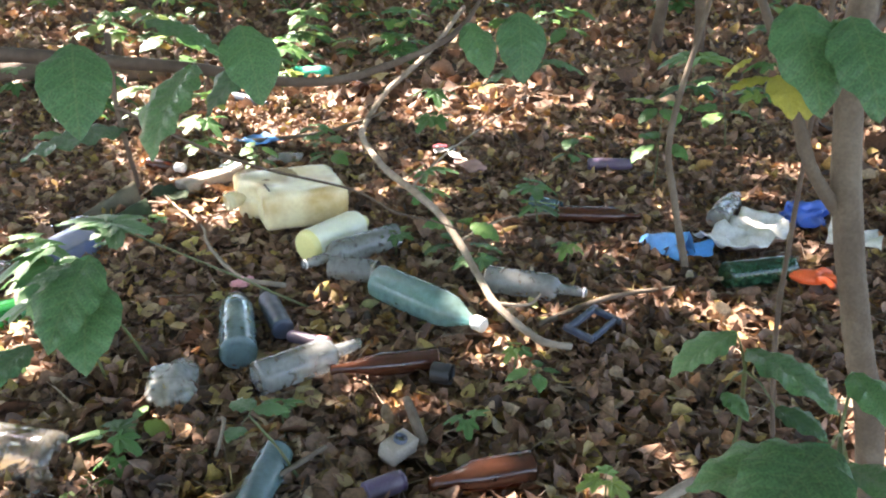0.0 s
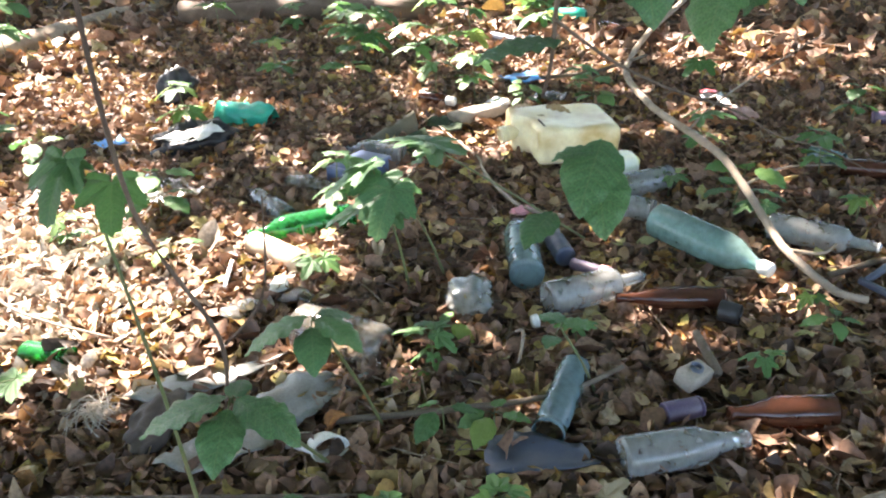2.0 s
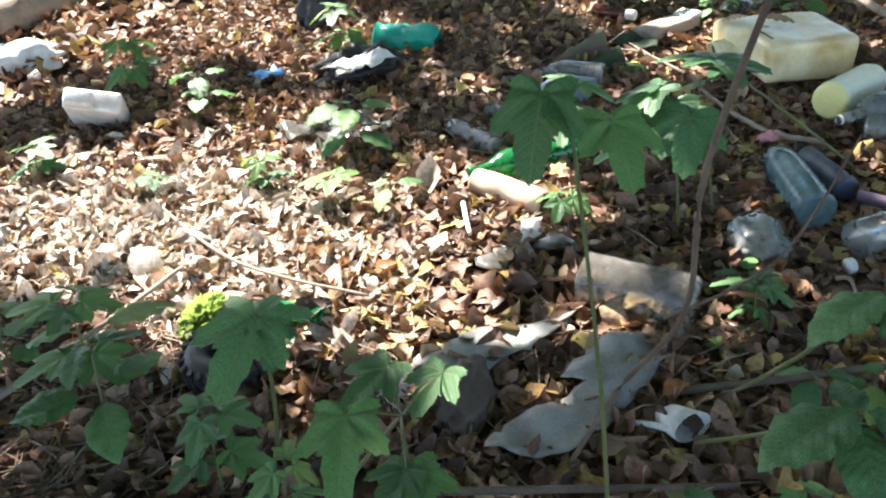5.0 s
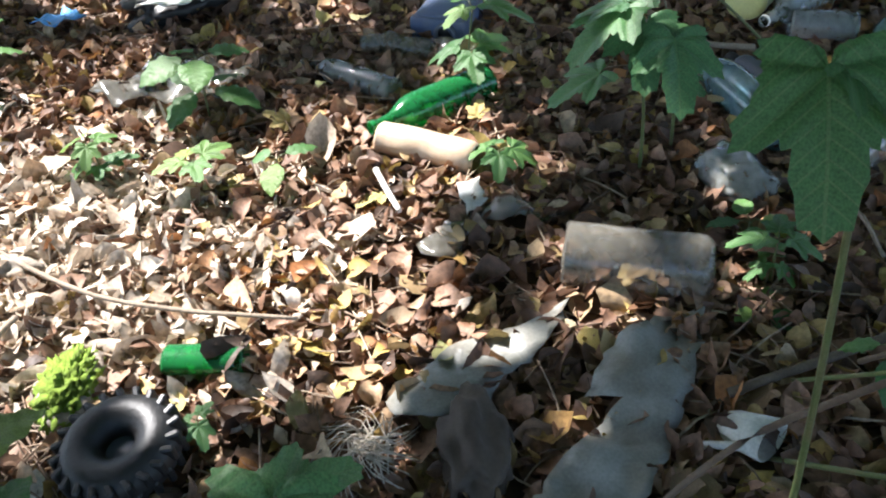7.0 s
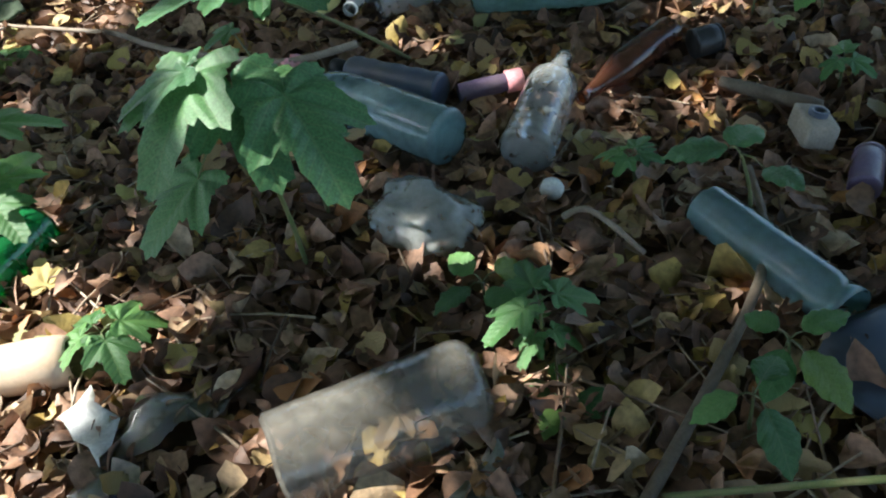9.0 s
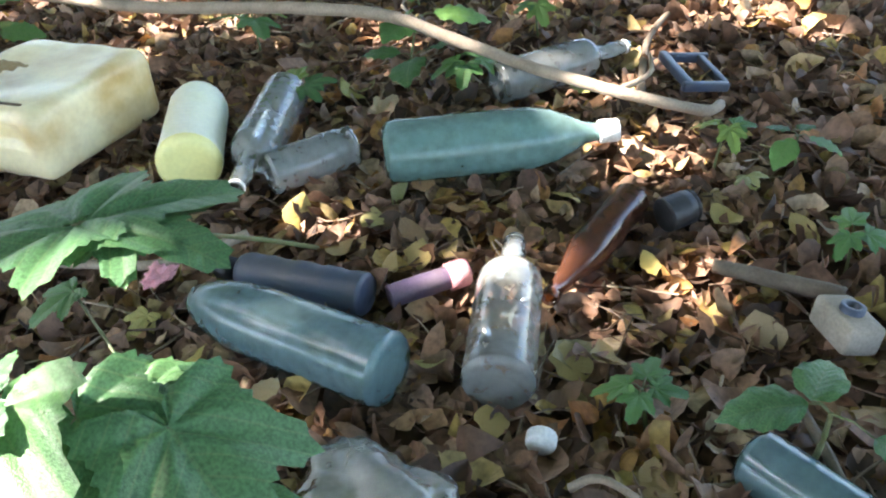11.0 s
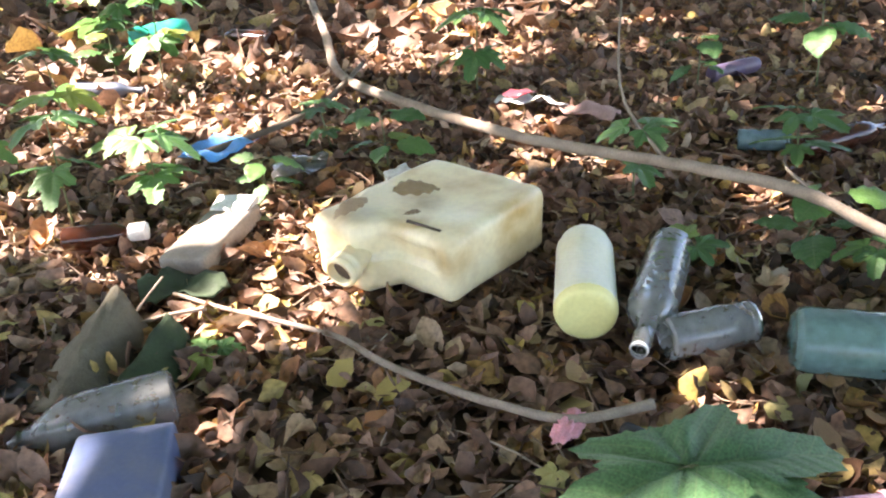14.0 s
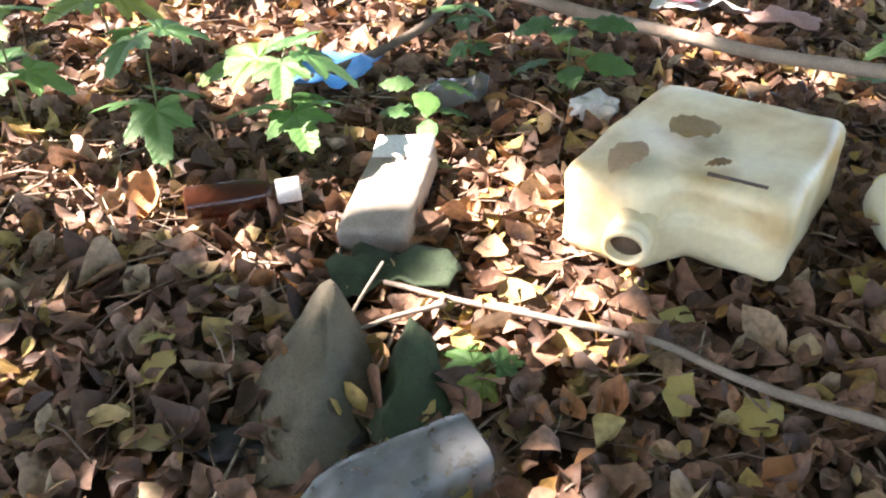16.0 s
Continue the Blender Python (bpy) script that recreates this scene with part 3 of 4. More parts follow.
# ---- branches, logs and trunks ----


def branch(points, r0, r1, mat, label, name="fallen_branch", side=(), seg=8, fixed=False):
    pts = spline(points, 6)
    ob = thing(name, pose(*points[0]), label, "branch")
    o = Vector(points[0]) + Vector((0, 0, BASE + rise(points[0][1]))) * float(fixed)
    part("main_limb", tube([p - o for p in pts], taper(len(pts), r0, r1), seg, r0 * 0.25), mat, ob)
    for sp, sr in side:
        q = spline(sp, 5)
        part("side_twig", tube([p - o for p in q], taper(len(q), sr, sr * 0.4), 5, sr * 0.2), mat, ob)
    return ob


branch(BRANCH_PTS,
       0.011, 0.017, M_BARK_PALE, "long pale dead branch lying across the litter", fixed=True, side=[([(0.412, 2.279, 0.096), (0.508, 2.283, 0.099), (0.545, 2.316, 0.120)], 0.008), ([BRANCH_PTS[4], (0.42, 3.0, 0.1), (0.72, 3.3, 0.02)], 0.006), ([BRANCH_PTS[6], (0.16, 3.35, 0.26), (0.5, 3.9, 0.4)], 0.006)])
branch([(-1.036, 3.150, 0.035), (-0.949, 3.055, 0.029), (-0.834, 2.946, 0.022), (-0.748, 2.856, 0.016), (-0.697, 2.757, 0.010), (-0.635, 2.671, 0.004), (-0.545, 2.566, -0.002), (-0.444, 2.482, -0.007), (-0.304, 2.463, -0.009)],
       0.004, 0.009, M_BARK_PALE, "thin grey stick lying on the leaves", "fallen_stick", [([(-0.978, 3.058, 0.034), (-1.054, 3.067, 0.035), (-1.123, 3.079, 0.035), (-1.046, 3.117, 0.098)], 0.005)])
branch([(-0.971, 3.800, 0.04), (-0.564, 3.950, 0.06), (-0.302, 4.250, 0.1)], 0.012, 0.008, M_BARK, "thin curved stick over the litter", "fallen_stick")
branch([(-1.922, 0.722, 0.03), (-1.871, 0.999, 0.04), (-1.829, 1.295, 0.05)], 0.009, 0.006, M_BARK_PALE, "short dry stick beside the tyre", "fallen_stick")
branch([(-2.145, 1.586, 0.03), (-1.718, 1.378, 0.035), (-1.307, 1.348, 0.03)], 0.006, 0.004, M_BARK_PALE, "long thin straw-pale stick", "fallen_stick")
branch([(0.307, 1.133, 0.03), (0.605, 1.357, 0.04), (0.903, 1.629, 0.04)], 0.016, 0.012, M_BARK_PALE, "grey stick lying on the litter", "fallen_stick")
branch([(-0.553, 1.229, 0.03), (-0.122, 1.455, 0.04), (0.047, 1.653, 0.04)], 0.009, 0.006, M_BARK, "crooked stick lying on the litter", "fallen_stick")
branch([(-0.997, 0.812, 0.02), (-0.653, 0.928, 0.03), (-0.411, 1.019, 0.03)], 0.008, 0.006, M_BARK_DARK, "dark stick lying on the litter", "fallen_stick")
branch([(0.541, 2.328, 0.02), (0.774, 2.508, 0.04), (0.989, 2.600, 0.04)], 0.01, 0.007, M_BARK, "short brown stick beside a bottle", "fallen_stick")
branch([(-0.258, 1.742, 0.03), (-0.229, 1.706, 0.05), (-0.209, 1.597, 0.03)], 0.006, 0.004, M_BARK_PALE, "small forked twig on the leaves", "fallen_stick")
branch([(0.271, 1.715, 0.03), (0.203, 1.888, 0.03)], 0.015, 0.012, M_BARK, "short thick piece of stick", "fallen_stick")


def log(points, r, mat, label):
    pts = spline(points, 6)
    o = Vector(points[0])
    ob = thing("fallen_log", pose(*points[0]), label, "log")
    part("log_body", tube([p - o for p in pts], taper(len(pts), r, r * 0.8), 14, r * 0.22), mat, ob)
    d = (pts[0] - pts[1]).normalized()
    part("bark_flake", tube([pts[2] - o + Vector((0, 0, r * 0.8)), pts[5] - o + Vector((0, 0, r * 0.8))], [r * 0.3, r * 0.2], 6, r * 0.1), M_BARK_DARK, ob)
    return ob


log([(-4.35, 2.3, 0.07), (-4.25, 3.2, 0.08), (-4.2, 4.2, 0.09), (-4.1, 5.7, 0.1), (-4.0, 7.0, 0.1)], 0.12, M_BARK_PALE, "sunlit pale fallen log among weeds")
log([(-3.5, 4.6, 0.06), (-2.7, 4.85, 0.07), (-1.9, 5.1, 0.06)], 0.085, M_BARK_DARK, "dark brown rotting log in leaves")


def sapling(points, r0, r1, label, limbs=(), mat=None):
    pts = spline(points, 6)
    o = Vector(points[0])
    ob = thing("sapling", pose(*points[0]), label, "sapling")
    part("stem", tube([p - o for p in pts], taper(len(pts), r0, r1), 10, r0 * 0.12), mat or M_BARK, ob)
    for lp, lr in limbs:
        q = spline(lp, 5)
        part("limb", tube([p - o for p in q], taper(len(q), lr, lr * 0.4), 6, lr * 0.1), mat or M_BARK, ob)
    return ob


TRUNK = sapling(TRUNK_PTS, 0.021, 0.018, "slim grey-brown sapling trunk with a side shoot", [(TRUNK_LIMB, 0.012)])
sapling([(1.038, 2.741, 0.032), (0.988, 2.830, 0.257), (0.958, 2.859, 0.475), (1.059, 2.976, 0.906), (1.184, 3.098, 1.457)], 0.014, 0.008, "thin bare grey sapling stem")
sapling([(1.095, 1.742, 0.075), (1.030, 1.655, 0.406), (0.996, 1.567, 0.709), (0.989, 1.541, 1.311)], 0.006, 0.004, "very thin upright brown stem", mat=M_BARK_DARK)
sapling([(-0.72, 1.0, -0.03), (-0.62, 0.95, 0.25), (-0.52, 0.85, 0.5), (-0.5, 0.7, 0.8), (-0.42, 0.6, 1.15)], 0.005, 0.003, "thin dark arching twig shoot", [([(-0.55, 0.9, 0.45), (-0.42, 0.85, 0.6), (-0.36, 0.8, 0.8)], 0.003)], M_BARK_DARK)
branch([(0.010, 1.023, 1.076), (-0.008, 1.049, 0.988), (-0.019, 1.079, 0.921), (-0.049, 1.147, 0.841)], 0.004, 0.003, M_BARK_DARK, "thin dark twig arching over the litter", "bare_twig", fixed=True, side=[([(-0.008, 1.048, 0.982), (0.048, 1.114, 0.921), (0.131, 1.182, 0.862), (0.239, 1.250, 0.812), (0.308, 1.252, 0.777), (0.378, 1.256, 0.760), (0.449, 1.252, 0.732)], 0.0028)])
for sx, sy, sr, dx in ((1.3, 6.3, 0.05, 0.2), (1.6, 6.1, 0.04, -0.2), (2.3, 5.2, 0.1, 0.1), (2.5, 5.3, 0.07, 0.4), (2.75, 5.0, 0.09, -0.1), (3.1, 5.4, 0.06, 0.3), (0.4, 9.5, 0.08, 0.1), (-2.0, 9.0, 0.06, -0.3), (-3.6, 8.5, 0.09, 0.2)):
    sapling([(sx, sy, -0.05), (sx + dx * 0.3, sy, 0.6), (sx + dx, sy + 0.2, 1.8), (sx + dx * 1.4, sy + 0.1, 3.6)], sr, sr * 0.6, "dark slender woodland stem rising from leaves", [([(sx + dx * 0.2, sy, 0.5), (sx + dx + 0.3, sy - 0.2, 1.0), (sx + dx + 0.5, sy - 0.2, 1.5)], sr * 0.4)], M_BARK_DARK)

# ---- bottles ----
bottle((0.007, 2.492), (0.376, 2.248), 0.061, "soda", M_TEAL_G, "large teal glass bottle with a white cap", M_WHITE, up=-0.01)
bottle((-0.310, 2.029), (-0.442, 2.369), 0.055, "shoulder", M_GREY_G, "big grey-green glass bottle lying in leaves")
b = bottle((-0.233, 2.205), (-0.350, 2.407), 0.035, "body", M_NAVY, "ribbed dark blue-black plastic bottle", ribs=9, name="plastic_bottle")
part("cap", lathe([(0.245, 0), (0.245, 0.02), (0.275, 0.02), (0.28, 0.017), (0.28, 0)], 14), M_BLACK, b)
b = bottle((-0.207, 2.184), (-0.105, 2.156), 0.019, "body", M_PURPLE, "small purple plastic tube with pink end", name="plastic_tube", sink=0.0, category="tube")
part("cap", lathe([(0.1, 0), (0.1, 0.023), (0.13, 0.023), (0.135, 0.02), (0.135, 0)], 14), M_PINK, b, "faded pink cap")
bottle((-0.218, 1.913), (0.021, 2.142), 0.051, "spirit", M_CLEAR_G, "clear dusty glass bottle with threaded neck", ring=M_CLEAR_G)
bottle((0.260, 2.104), (-0.036, 2.007), 0.034, "beer", M_BROWN_G, "brown glass beer bottle on yellow leaves")
bottle((-0.300, 2.702), (-0.146, 2.985), 0.063, "jug", M_YELLOW, "pale yellow plastic bottle with yellow cap", M_YELLOW2, name="plastic_bottle")
bottle((0.003, 2.866), (-0.272, 2.563), 0.049, "spirit", M_CLEAR_G, "clear scratched glass bottle, neck ringed white", ring=M_WHITE)
bottle((-0.186, 2.604), (-0.012, 2.581), 0.043, "open", M_CLEAR_G, "broken clear glass jar with leaves inside", name="glass_jar", category="jar")
bottle((0.361, 2.574), (0.694, 2.502), 0.047, "spirit", M_CLEAR_G, "clear dirty glass bottle under a branch", ring=M_WHITE)
bottle((-0.068, 1.631), (-0.068, 1.346), 0.040, "open", M_GREY_G, "greenish glass bottle with a torn side")
bottle((0.541, 1.665), (0.307, 1.571), 0.039, "beer", M_BROWN_G, "red-brown glass bottle half under leaves", sink=0.02)
bottle((0.104, 1.315), (0.355, 1.473), 0.047, "beer", M_CLEAR_G, "cloudy clear glass bottle lying in leaves")
bottle((0.166, 1.525), (0.245, 1.584), 0.026, "open", M_PURPLE, "short purple plastic pot", name="plastic_pot", category="pot")
bottle((-0.820, 1.541), (-0.545, 1.514), 0.064, "body", M_CLEAR_P, "dusty clear plastic bottle body, neck buried", name="plastic_bottle", dents=0.004)
bottle((-1.021, 2.260), (-1.292, 2.001), 0.047, "wine", M_GREEN_G, "bright green glass bottle beside weeds")
bottle((-1.264, 1.986), (-1.022, 1.902), 0.041, "body", M_PEACH, "dusty peach plastic bottle in sunlight", name="plastic_bottle", dents=0.006)
bottle((-1.262, 2.208), (-1.561, 2.389), 0.038, "wine", M_CLEAR_G, "clear glass bottle pointing away from weeds")
bottle((-1.390, 2.460), (-1.119, 2.428), 0.044, "body", M_CLEAR_P, "crushed clear plastic bottle", name="plastic_bottle", dents=0.02, squash=0.7)
bottle((-1.060, 2.805), (-1.334, 2.802), 0.049, "soda", M_CLEAR_G, "square clear glass bottle lying by a blue box", square=0.75)
b = bottle((-1.258, 3.479), (-1.116, 3.444), 0.030, "shoulder", M_MED_G, "small brown medicine bottle with white cap", name="medicine_bottle", sink=-0.012)
part("cap", lathe([(0.152, 0), (0.152, 0.02), (0.155, 0.022), (0.19, 0.022), (0.194, 0.02), (0.194, 0)], 18), M_WHITE, b, "white screw cap")
bottle((1.162, 2.680), (1.408, 2.775), 0.046, "body", M_DKGREEN_G, "dark green glass bottle by an orange glove")
bottle((1.212, 3.136), (1.348, 3.438), 0.045, "wine", M_CLEAR_G, "clear glass bottle near white cloth")
bottle((0.598, 3.150), (0.929, 3.163), 0.034, "wine", M_BROWN_G, "long dark brown bottle behind weeds")
bottle((0.494, 3.279), (0.609, 3.205), 0.030, "open", M_GREY_G, "short pale glass jar behind the bottle", name="glass_jar", category="jar")
bottle((0.740, 3.731), (0.940, 3.750), 0.027, "body", M_PURPLE, "dull mauve plastic tube on leaves", name="plastic_tube", category="tube")
bottle((-2.093, 2.993), (-1.808, 3.011), 0.064, "body", M_TEALP, "crumpled sea-green plastic bottle", name="plastic_bottle", dents=0.02)
bottle((-0.524, 4.762), (-0.723, 4.970), 0.043, "wine", M_BROWN_G, "brown bottle among weeds far back")
bottle((-1.041, 5.057), (-0.804, 5.075), 0.051, "body", M_TEALP, "green plastic container among far weeds", name="plastic_container", dents=0.02)
bottle((-1.269, 4.618), (-1.021, 4.473), 0.029, "wine", M_NAVY, "dark blue bottle half hidden by weeds")
bottle((-1.527, 1.245), (-1.381, 1.262), 0.032, "open", M_GREEN_G, "broken green glass bottle end", name="broken_bottle", sink=0.02, squash=0.7)

bottle((0.252, 2.026), (0.309, 2.015), 0.030, "open", M_BLACK, "small black plastic pot on its side", name="plastic_pot", category="pot", sink=0.0)

# ---- canister ----
can = thing("jerry_can", pose(-0.444, 3.103, 0, 0, 0, 28), "dirty cream plastic jerry can with open spout", "jerry can")
bm = soft_box(0.4, 0.34, 0.155, 0.034, 4)
bmesh.ops.subdivide_edges(bm, edges=[e for e in bm.edges if e.calc_length() > 0.08], cuts=9, use_grid_fill=True)
for v in bm.verts:
    v.co.x -= 0.03
    back = max(0.0, min(1.0, (0.02 - v.co.y) / 0.03))
    if v.co.x < -0.04:
        v.co.x += 0.065 * back * min(1, (-0.04 - v.co.x) / 0.13)
    if v.co.x < -0.1 and -0.13 < v.co.y < 0.0 and 0.085 < v.co.z < 0.125:
        v.co.x += 0.014
    if v.co.z > 0.12:
        v.co.z -= 0.012 * math.exp(-((v.co.x - 0.02) ** 2 + v.co.y ** 2) / 0.012)
    v.co += noise.noise_vector(v.co * 9) * 0.009 + noise.noise_vector(v.co * 26) * 0.002
part("body", bm, M_CREAM, can)
part("grip_slot_shade", tube(spline([(-0.128, -0.12, 0.15), (-0.132, -0.03, 0.15)], 4), taper(5, 0.005, 0.005), 6), M_BARK_DARK, can, "dark strip standing for the shade in the grip slot")
SPOUT = pose(-0.19, 0.05, 0.088, 0, 8, 192)
part("spout", lathe([(0, 0.034), (0.055, 0.031), (0.06, 0.036), (0.068, 0.036), (0.072, 0.031), (0.08, 0.036), (0.09, 0.036), (0.094, 0.032), (0.094, 0.027), (0.0, 0.025)], 20), M_CREAM, can, m=SPOUT)
part("mouth_shade", lathe([(0.074, 0), (0.074, 0.0268), (0.075, 0.0268), (0.075, 0)], 18), M_BARK_DARK, can, "dark disc standing for the shade inside the spout", m=SPOUT)

# ---- blue box with a round outlet ----
box = thing("plastic_box", pose(-1.160, 2.620, 0, 0, 0, -12), "blue-grey plastic box with round outlet", "box")
part("body", soft_box(0.16, 0.2, 0.085, 0.014, 3), M_BLUEGREY, box)
part("rim", soft_box(0.172, 0.035, 0.075, 0.008, 2), M_BLUEGREY, box, m=pose(0, -0.1, 0.004))
part("outlet", lathe([(0, 0.032), (0.024, 0.032), (0.026, 0.024), (0.0, 0.022)], 18), M_NAVY, box, "dark round outlet", m=pose(0.025, -0.114, 0.042, 0, 0, -90))
part("hole", lathe([(0.008, 0), (0.008, 0.023), (0.009, 0.023), (0.009, 0)], 18), M_BLACK, box, m=pose(0.025, -0.114, 0.042, 0, 0, -90))

# ---- toy tyre ----
tyre = thing("tyre", pose(-1.505, 1.034, 0.0, 5, -4, 20), "small black rubber toy tyre with lugs", "tyre")
bm = bmesh.new()
R, r, ns, nr = 0.06, 0.036, 40, 14
rings = []
for i in range(ns):
    a = 2 * math.pi * i / ns
    rings.append([bm.verts.new(((R + r * math.cos(b)) * math.cos(a), (R + r * math.cos(b)) * math.sin(a), 0.04 + 1.05 * r * math.sin(b))) for b in [2 * math.pi * k / nr for k in range(nr)]])
for i in range(ns):
    for k in range(nr):
        bm.faces.new((rings[i][k], rings[(i + 1) % ns][k], rings[(i + 1) % ns][(k + 1) % nr], rings[i][(k + 1) % nr]))
part("carcass", bm, M_BLACK, tyre)
lug = None
for i in range(22):
    for side in (1, -1):
        if lug is None:
            bm = soft_box(0.03, 0.012, 0.032, 0.003, 1)
            o = part("tread_lug", bm, M_BLACK, tyre, soft=False)
            lug = o.data
        else:
            o = part("tread_lug", lug, M_BLACK, tyre)
        a = 360 * (i + 0.25 * side) / 22
        o.matrix_basis = pose(0, 0, 0.04, 0, 0, a) @ pose(R + 0.026, 0, 0.014 * side - 0.016, 0, 0, 24 * side)
part("hub", lathe([(0.0, 0), (0.0, 0.03), (0.012, 0.036), (0.03, 0.036), (0.03, 0.03), (0.016, 0.024), (0.018, 0)], 20), M_NAVY, tyre, "dark recessed hub", m=pose(0, 0, 0.02, 0, -90))

# ---- sheets, cloth and film ----
sheet([(-0.805, 1.451), (-0.846, 1.405), (-0.947, 1.342), (-1.025, 1.304), (-1.065, 1.245), (-1.109, 1.180), (-1.091, 1.135), (-1.014, 1.147), (-0.943, 1.196), (-0.907, 1.264), (-0.853, 1.312), (-0.825, 1.379)], M_SHEET, "plastic_sheet", "torn grey plastic sheet with jagged edges", "plastic sheet", 0.015, 0.03)
sheet([(-0.550, 1.469), (-0.658, 1.390), (-0.757, 1.287), (-0.784, 1.204), (-0.728, 1.198), (-0.786, 1.123), (-0.850, 1.036), (-0.871, 0.970), (-0.761, 0.974), (-0.695, 1.021), (-0.650, 1.121), (-0.605, 1.256)], M_SHEET, "plastic_sheet", "folded dirty grey plastic sheet", "plastic sheet", 0.015, 0.045, freq=5)
sheet([(-0.951, 1.766), (-0.804, 1.711), (-0.839, 1.681), (-0.910, 1.689), (-0.984, 1.673), (-1.024, 1.632), (-1.026, 1.557), (-1.083, 1.546), (-1.121, 1.582), (-1.074, 1.643), (-1.031, 1.719)], M_CLEAR_P, "plastic_film", "scrap of crumpled clear plastic film", "plastic film", 0.02, 0.04)
sheet([(-2.150, 2.214), (-1.944, 2.369), (-1.674, 2.321), (-1.726, 2.166), (-1.996, 2.111)], M_CLEAR_P, "plastic_film", "crumpled pale plastic film in leaves", "plastic film", 0.02, 0.06)
sheet([(-0.198, 1.295), (-0.114, 1.346), (0.015, 1.336), (0.064, 1.285), (-0.153, 1.174)], M_NAVY, "rubber_sheet", "dark blue-grey rubber sheet piece", "sheet", 0.025, 0.015, 0.006)
blob("plastic_bag", -0.445, 1.881, (0.075, 0.1, 0.06), M_BAG, "crumpled shiny clear plastic bag", "bag", 0.28, 1.7, 4.0, 20)
sheet([(-1.364, 3.036), (-1.293, 2.982), (-1.172, 2.926), (-1.169, 2.886), (-1.247, 2.905), (-1.357, 2.949), (-1.380, 2.993)], M_BLACK, "rubber_sheet", "dark piece of rubber on leaves", "sheet", 0.02, 0.02, 0.005)
sheet([(-1.106, 3.223), (-1.031, 3.224), (-0.939, 3.178), (-0.917, 3.116), (-0.958, 3.083), (-1.037, 3.148), (-1.107, 3.151)], M_GREENCLOTH, "cloth_rag", "dark green wet fabric rag", "cloth", 0.025, 0.06, 0.006)


def tent(length, left, right, high, seed):
    """A stiff folded flap: two crumpled panels that meet in a falling ridge, with thickness."""
    bm = bmesh.new()
    n = 12
    grid = []
    for i in range(n + 1):
        u = i / n
        row = []
        for k in range(-6, 7):
            s = k / 6
            w = (left if s < 0 else right) * (0.55 + 0.45 * math.sin(2.6 * u + 0.3))
            z = high * (1 - 0.75 * u) * (1 - abs(s) ** 1.3)
            p = Vector((s * w, (u - 0.5) * length, z))
            row.append(bm.verts.new(p + noise.noise_vector(p * 22 + Vector((seed, 0, 0))) * 0.008))
        grid.append(row)
    for a, b in zip(grid, grid[1:]):
        for k in range(12):
            bm.faces.new((a[k], a[k + 1], b[k + 1], b[k]))
    ex = bmesh.ops.extrude_face_region(bm, geom=bm.faces[:])
    for v in ex["geom"]:
        if isinstance(v, bmesh.types.BMVert):
            v.co.z += 0.005
    return bm


boot = thing("canvas_boot", pose(-1.200, 2.976, 0.0, 0, 0, 152), "khaki canvas boot flap lying on leaves", "boot")
part("upper", tent(0.27, 0.075, 0.12, 0.12, 2.0), M_KHAKI, boot)
part("tongue", tent(0.24, 0.07, 0.04, 0.075, 5.0), M_GREENCLOTH, boot, "dark green inner tongue", m=pose(-0.095, 0.01, 0.0, 0, 0, -8))
sheet([(1.093, 2.990), (1.225, 3.066), (1.319, 3.232), (1.489, 3.179), (1.444, 3.016), (1.287, 2.863), (1.162, 2.872)], M_CLOTH_W, "cloth_rag", "crumpled soiled white cloth", "cloth", 0.02, 0.12, 0.004, freq=6)
sheet([(1.579, 2.988), (1.651, 3.194), (1.785, 3.091), (1.734, 2.886)], M_CLOTH_W, "cloth_rag", "scrap of white cloth by the trunk", "cloth", 0.02, 0.08, 0.004)
blue = thing("blue_pack", pose(0.998, 2.932, 0.0, 0, 0, 40), "torn bright blue plastic shell", "packaging")
part("shell", tent(0.2, 0.055, 0.07, 0.1, 3.0), M_BLUE, blue)
part("flap", tent(0.1, 0.05, 0.03, 0.05, 8.0), M_BLUE, blue, m=pose(0.08, -0.08, 0, 0, 0, 50))
blob("blue_carton", 1.555, 3.229, (0.09, 0.06, 0.06), solid("deep_blue_plastic", (0.03, 0.1, 0.42), (0.06, 0.1, 0.25), 0.4), "deep blue crumpled plastic pack", "packaging", 0.5, 1.8, 5.0, 10)
glove = thing("rubber_glove", pose(1.433, 2.720, 0.01, 0, 0, -20), "orange-red rubber glove beside green bottle", "glove")
part("palm", lump((0.06, 0.035, 0.03), M_ORANGE, 0.3, 1.5, 1.0, 3), M_ORANGE, glove)
for gx_, gy_, ga in ((0.03, 0.03, 40), (0.05, 0.0, 0), (0.04, -0.02, -30), (-0.05, 0.03, 120)):
    part("finger", tube(spline([(0, 0, 0.02), (0.03, 0.004, 0.028), (0.06, 0, 0.014)], 3), taper(7, 0.014, 0.01), 7), M_ORANGE, glove, m=pose(gx_, gy_, 0, 0, 0, ga))
sheet([(-0.938, 3.879), (-0.814, 3.921), (-0.731, 3.848), (-0.834, 3.755), (-0.969, 3.786)], M_BLUE, "plastic_bag", "light blue plastic scrap under weeds", "bag", 0.03, 0.06)
carton = thing("flat_carton", pose(-0.927, 3.367, 0.0, 3, -4, -38), "pale dusty flat carton lying in sunlight", "carton")
part("body", soft_box(0.12, 0.27, 0.05, 0.012, 2), M_STONE, carton)
part("lid_fold", soft_box(0.11, 0.06, 0.02, 0.005, 2), M_WHITE, carton, m=pose(0, 0.12, 0.04, 10))
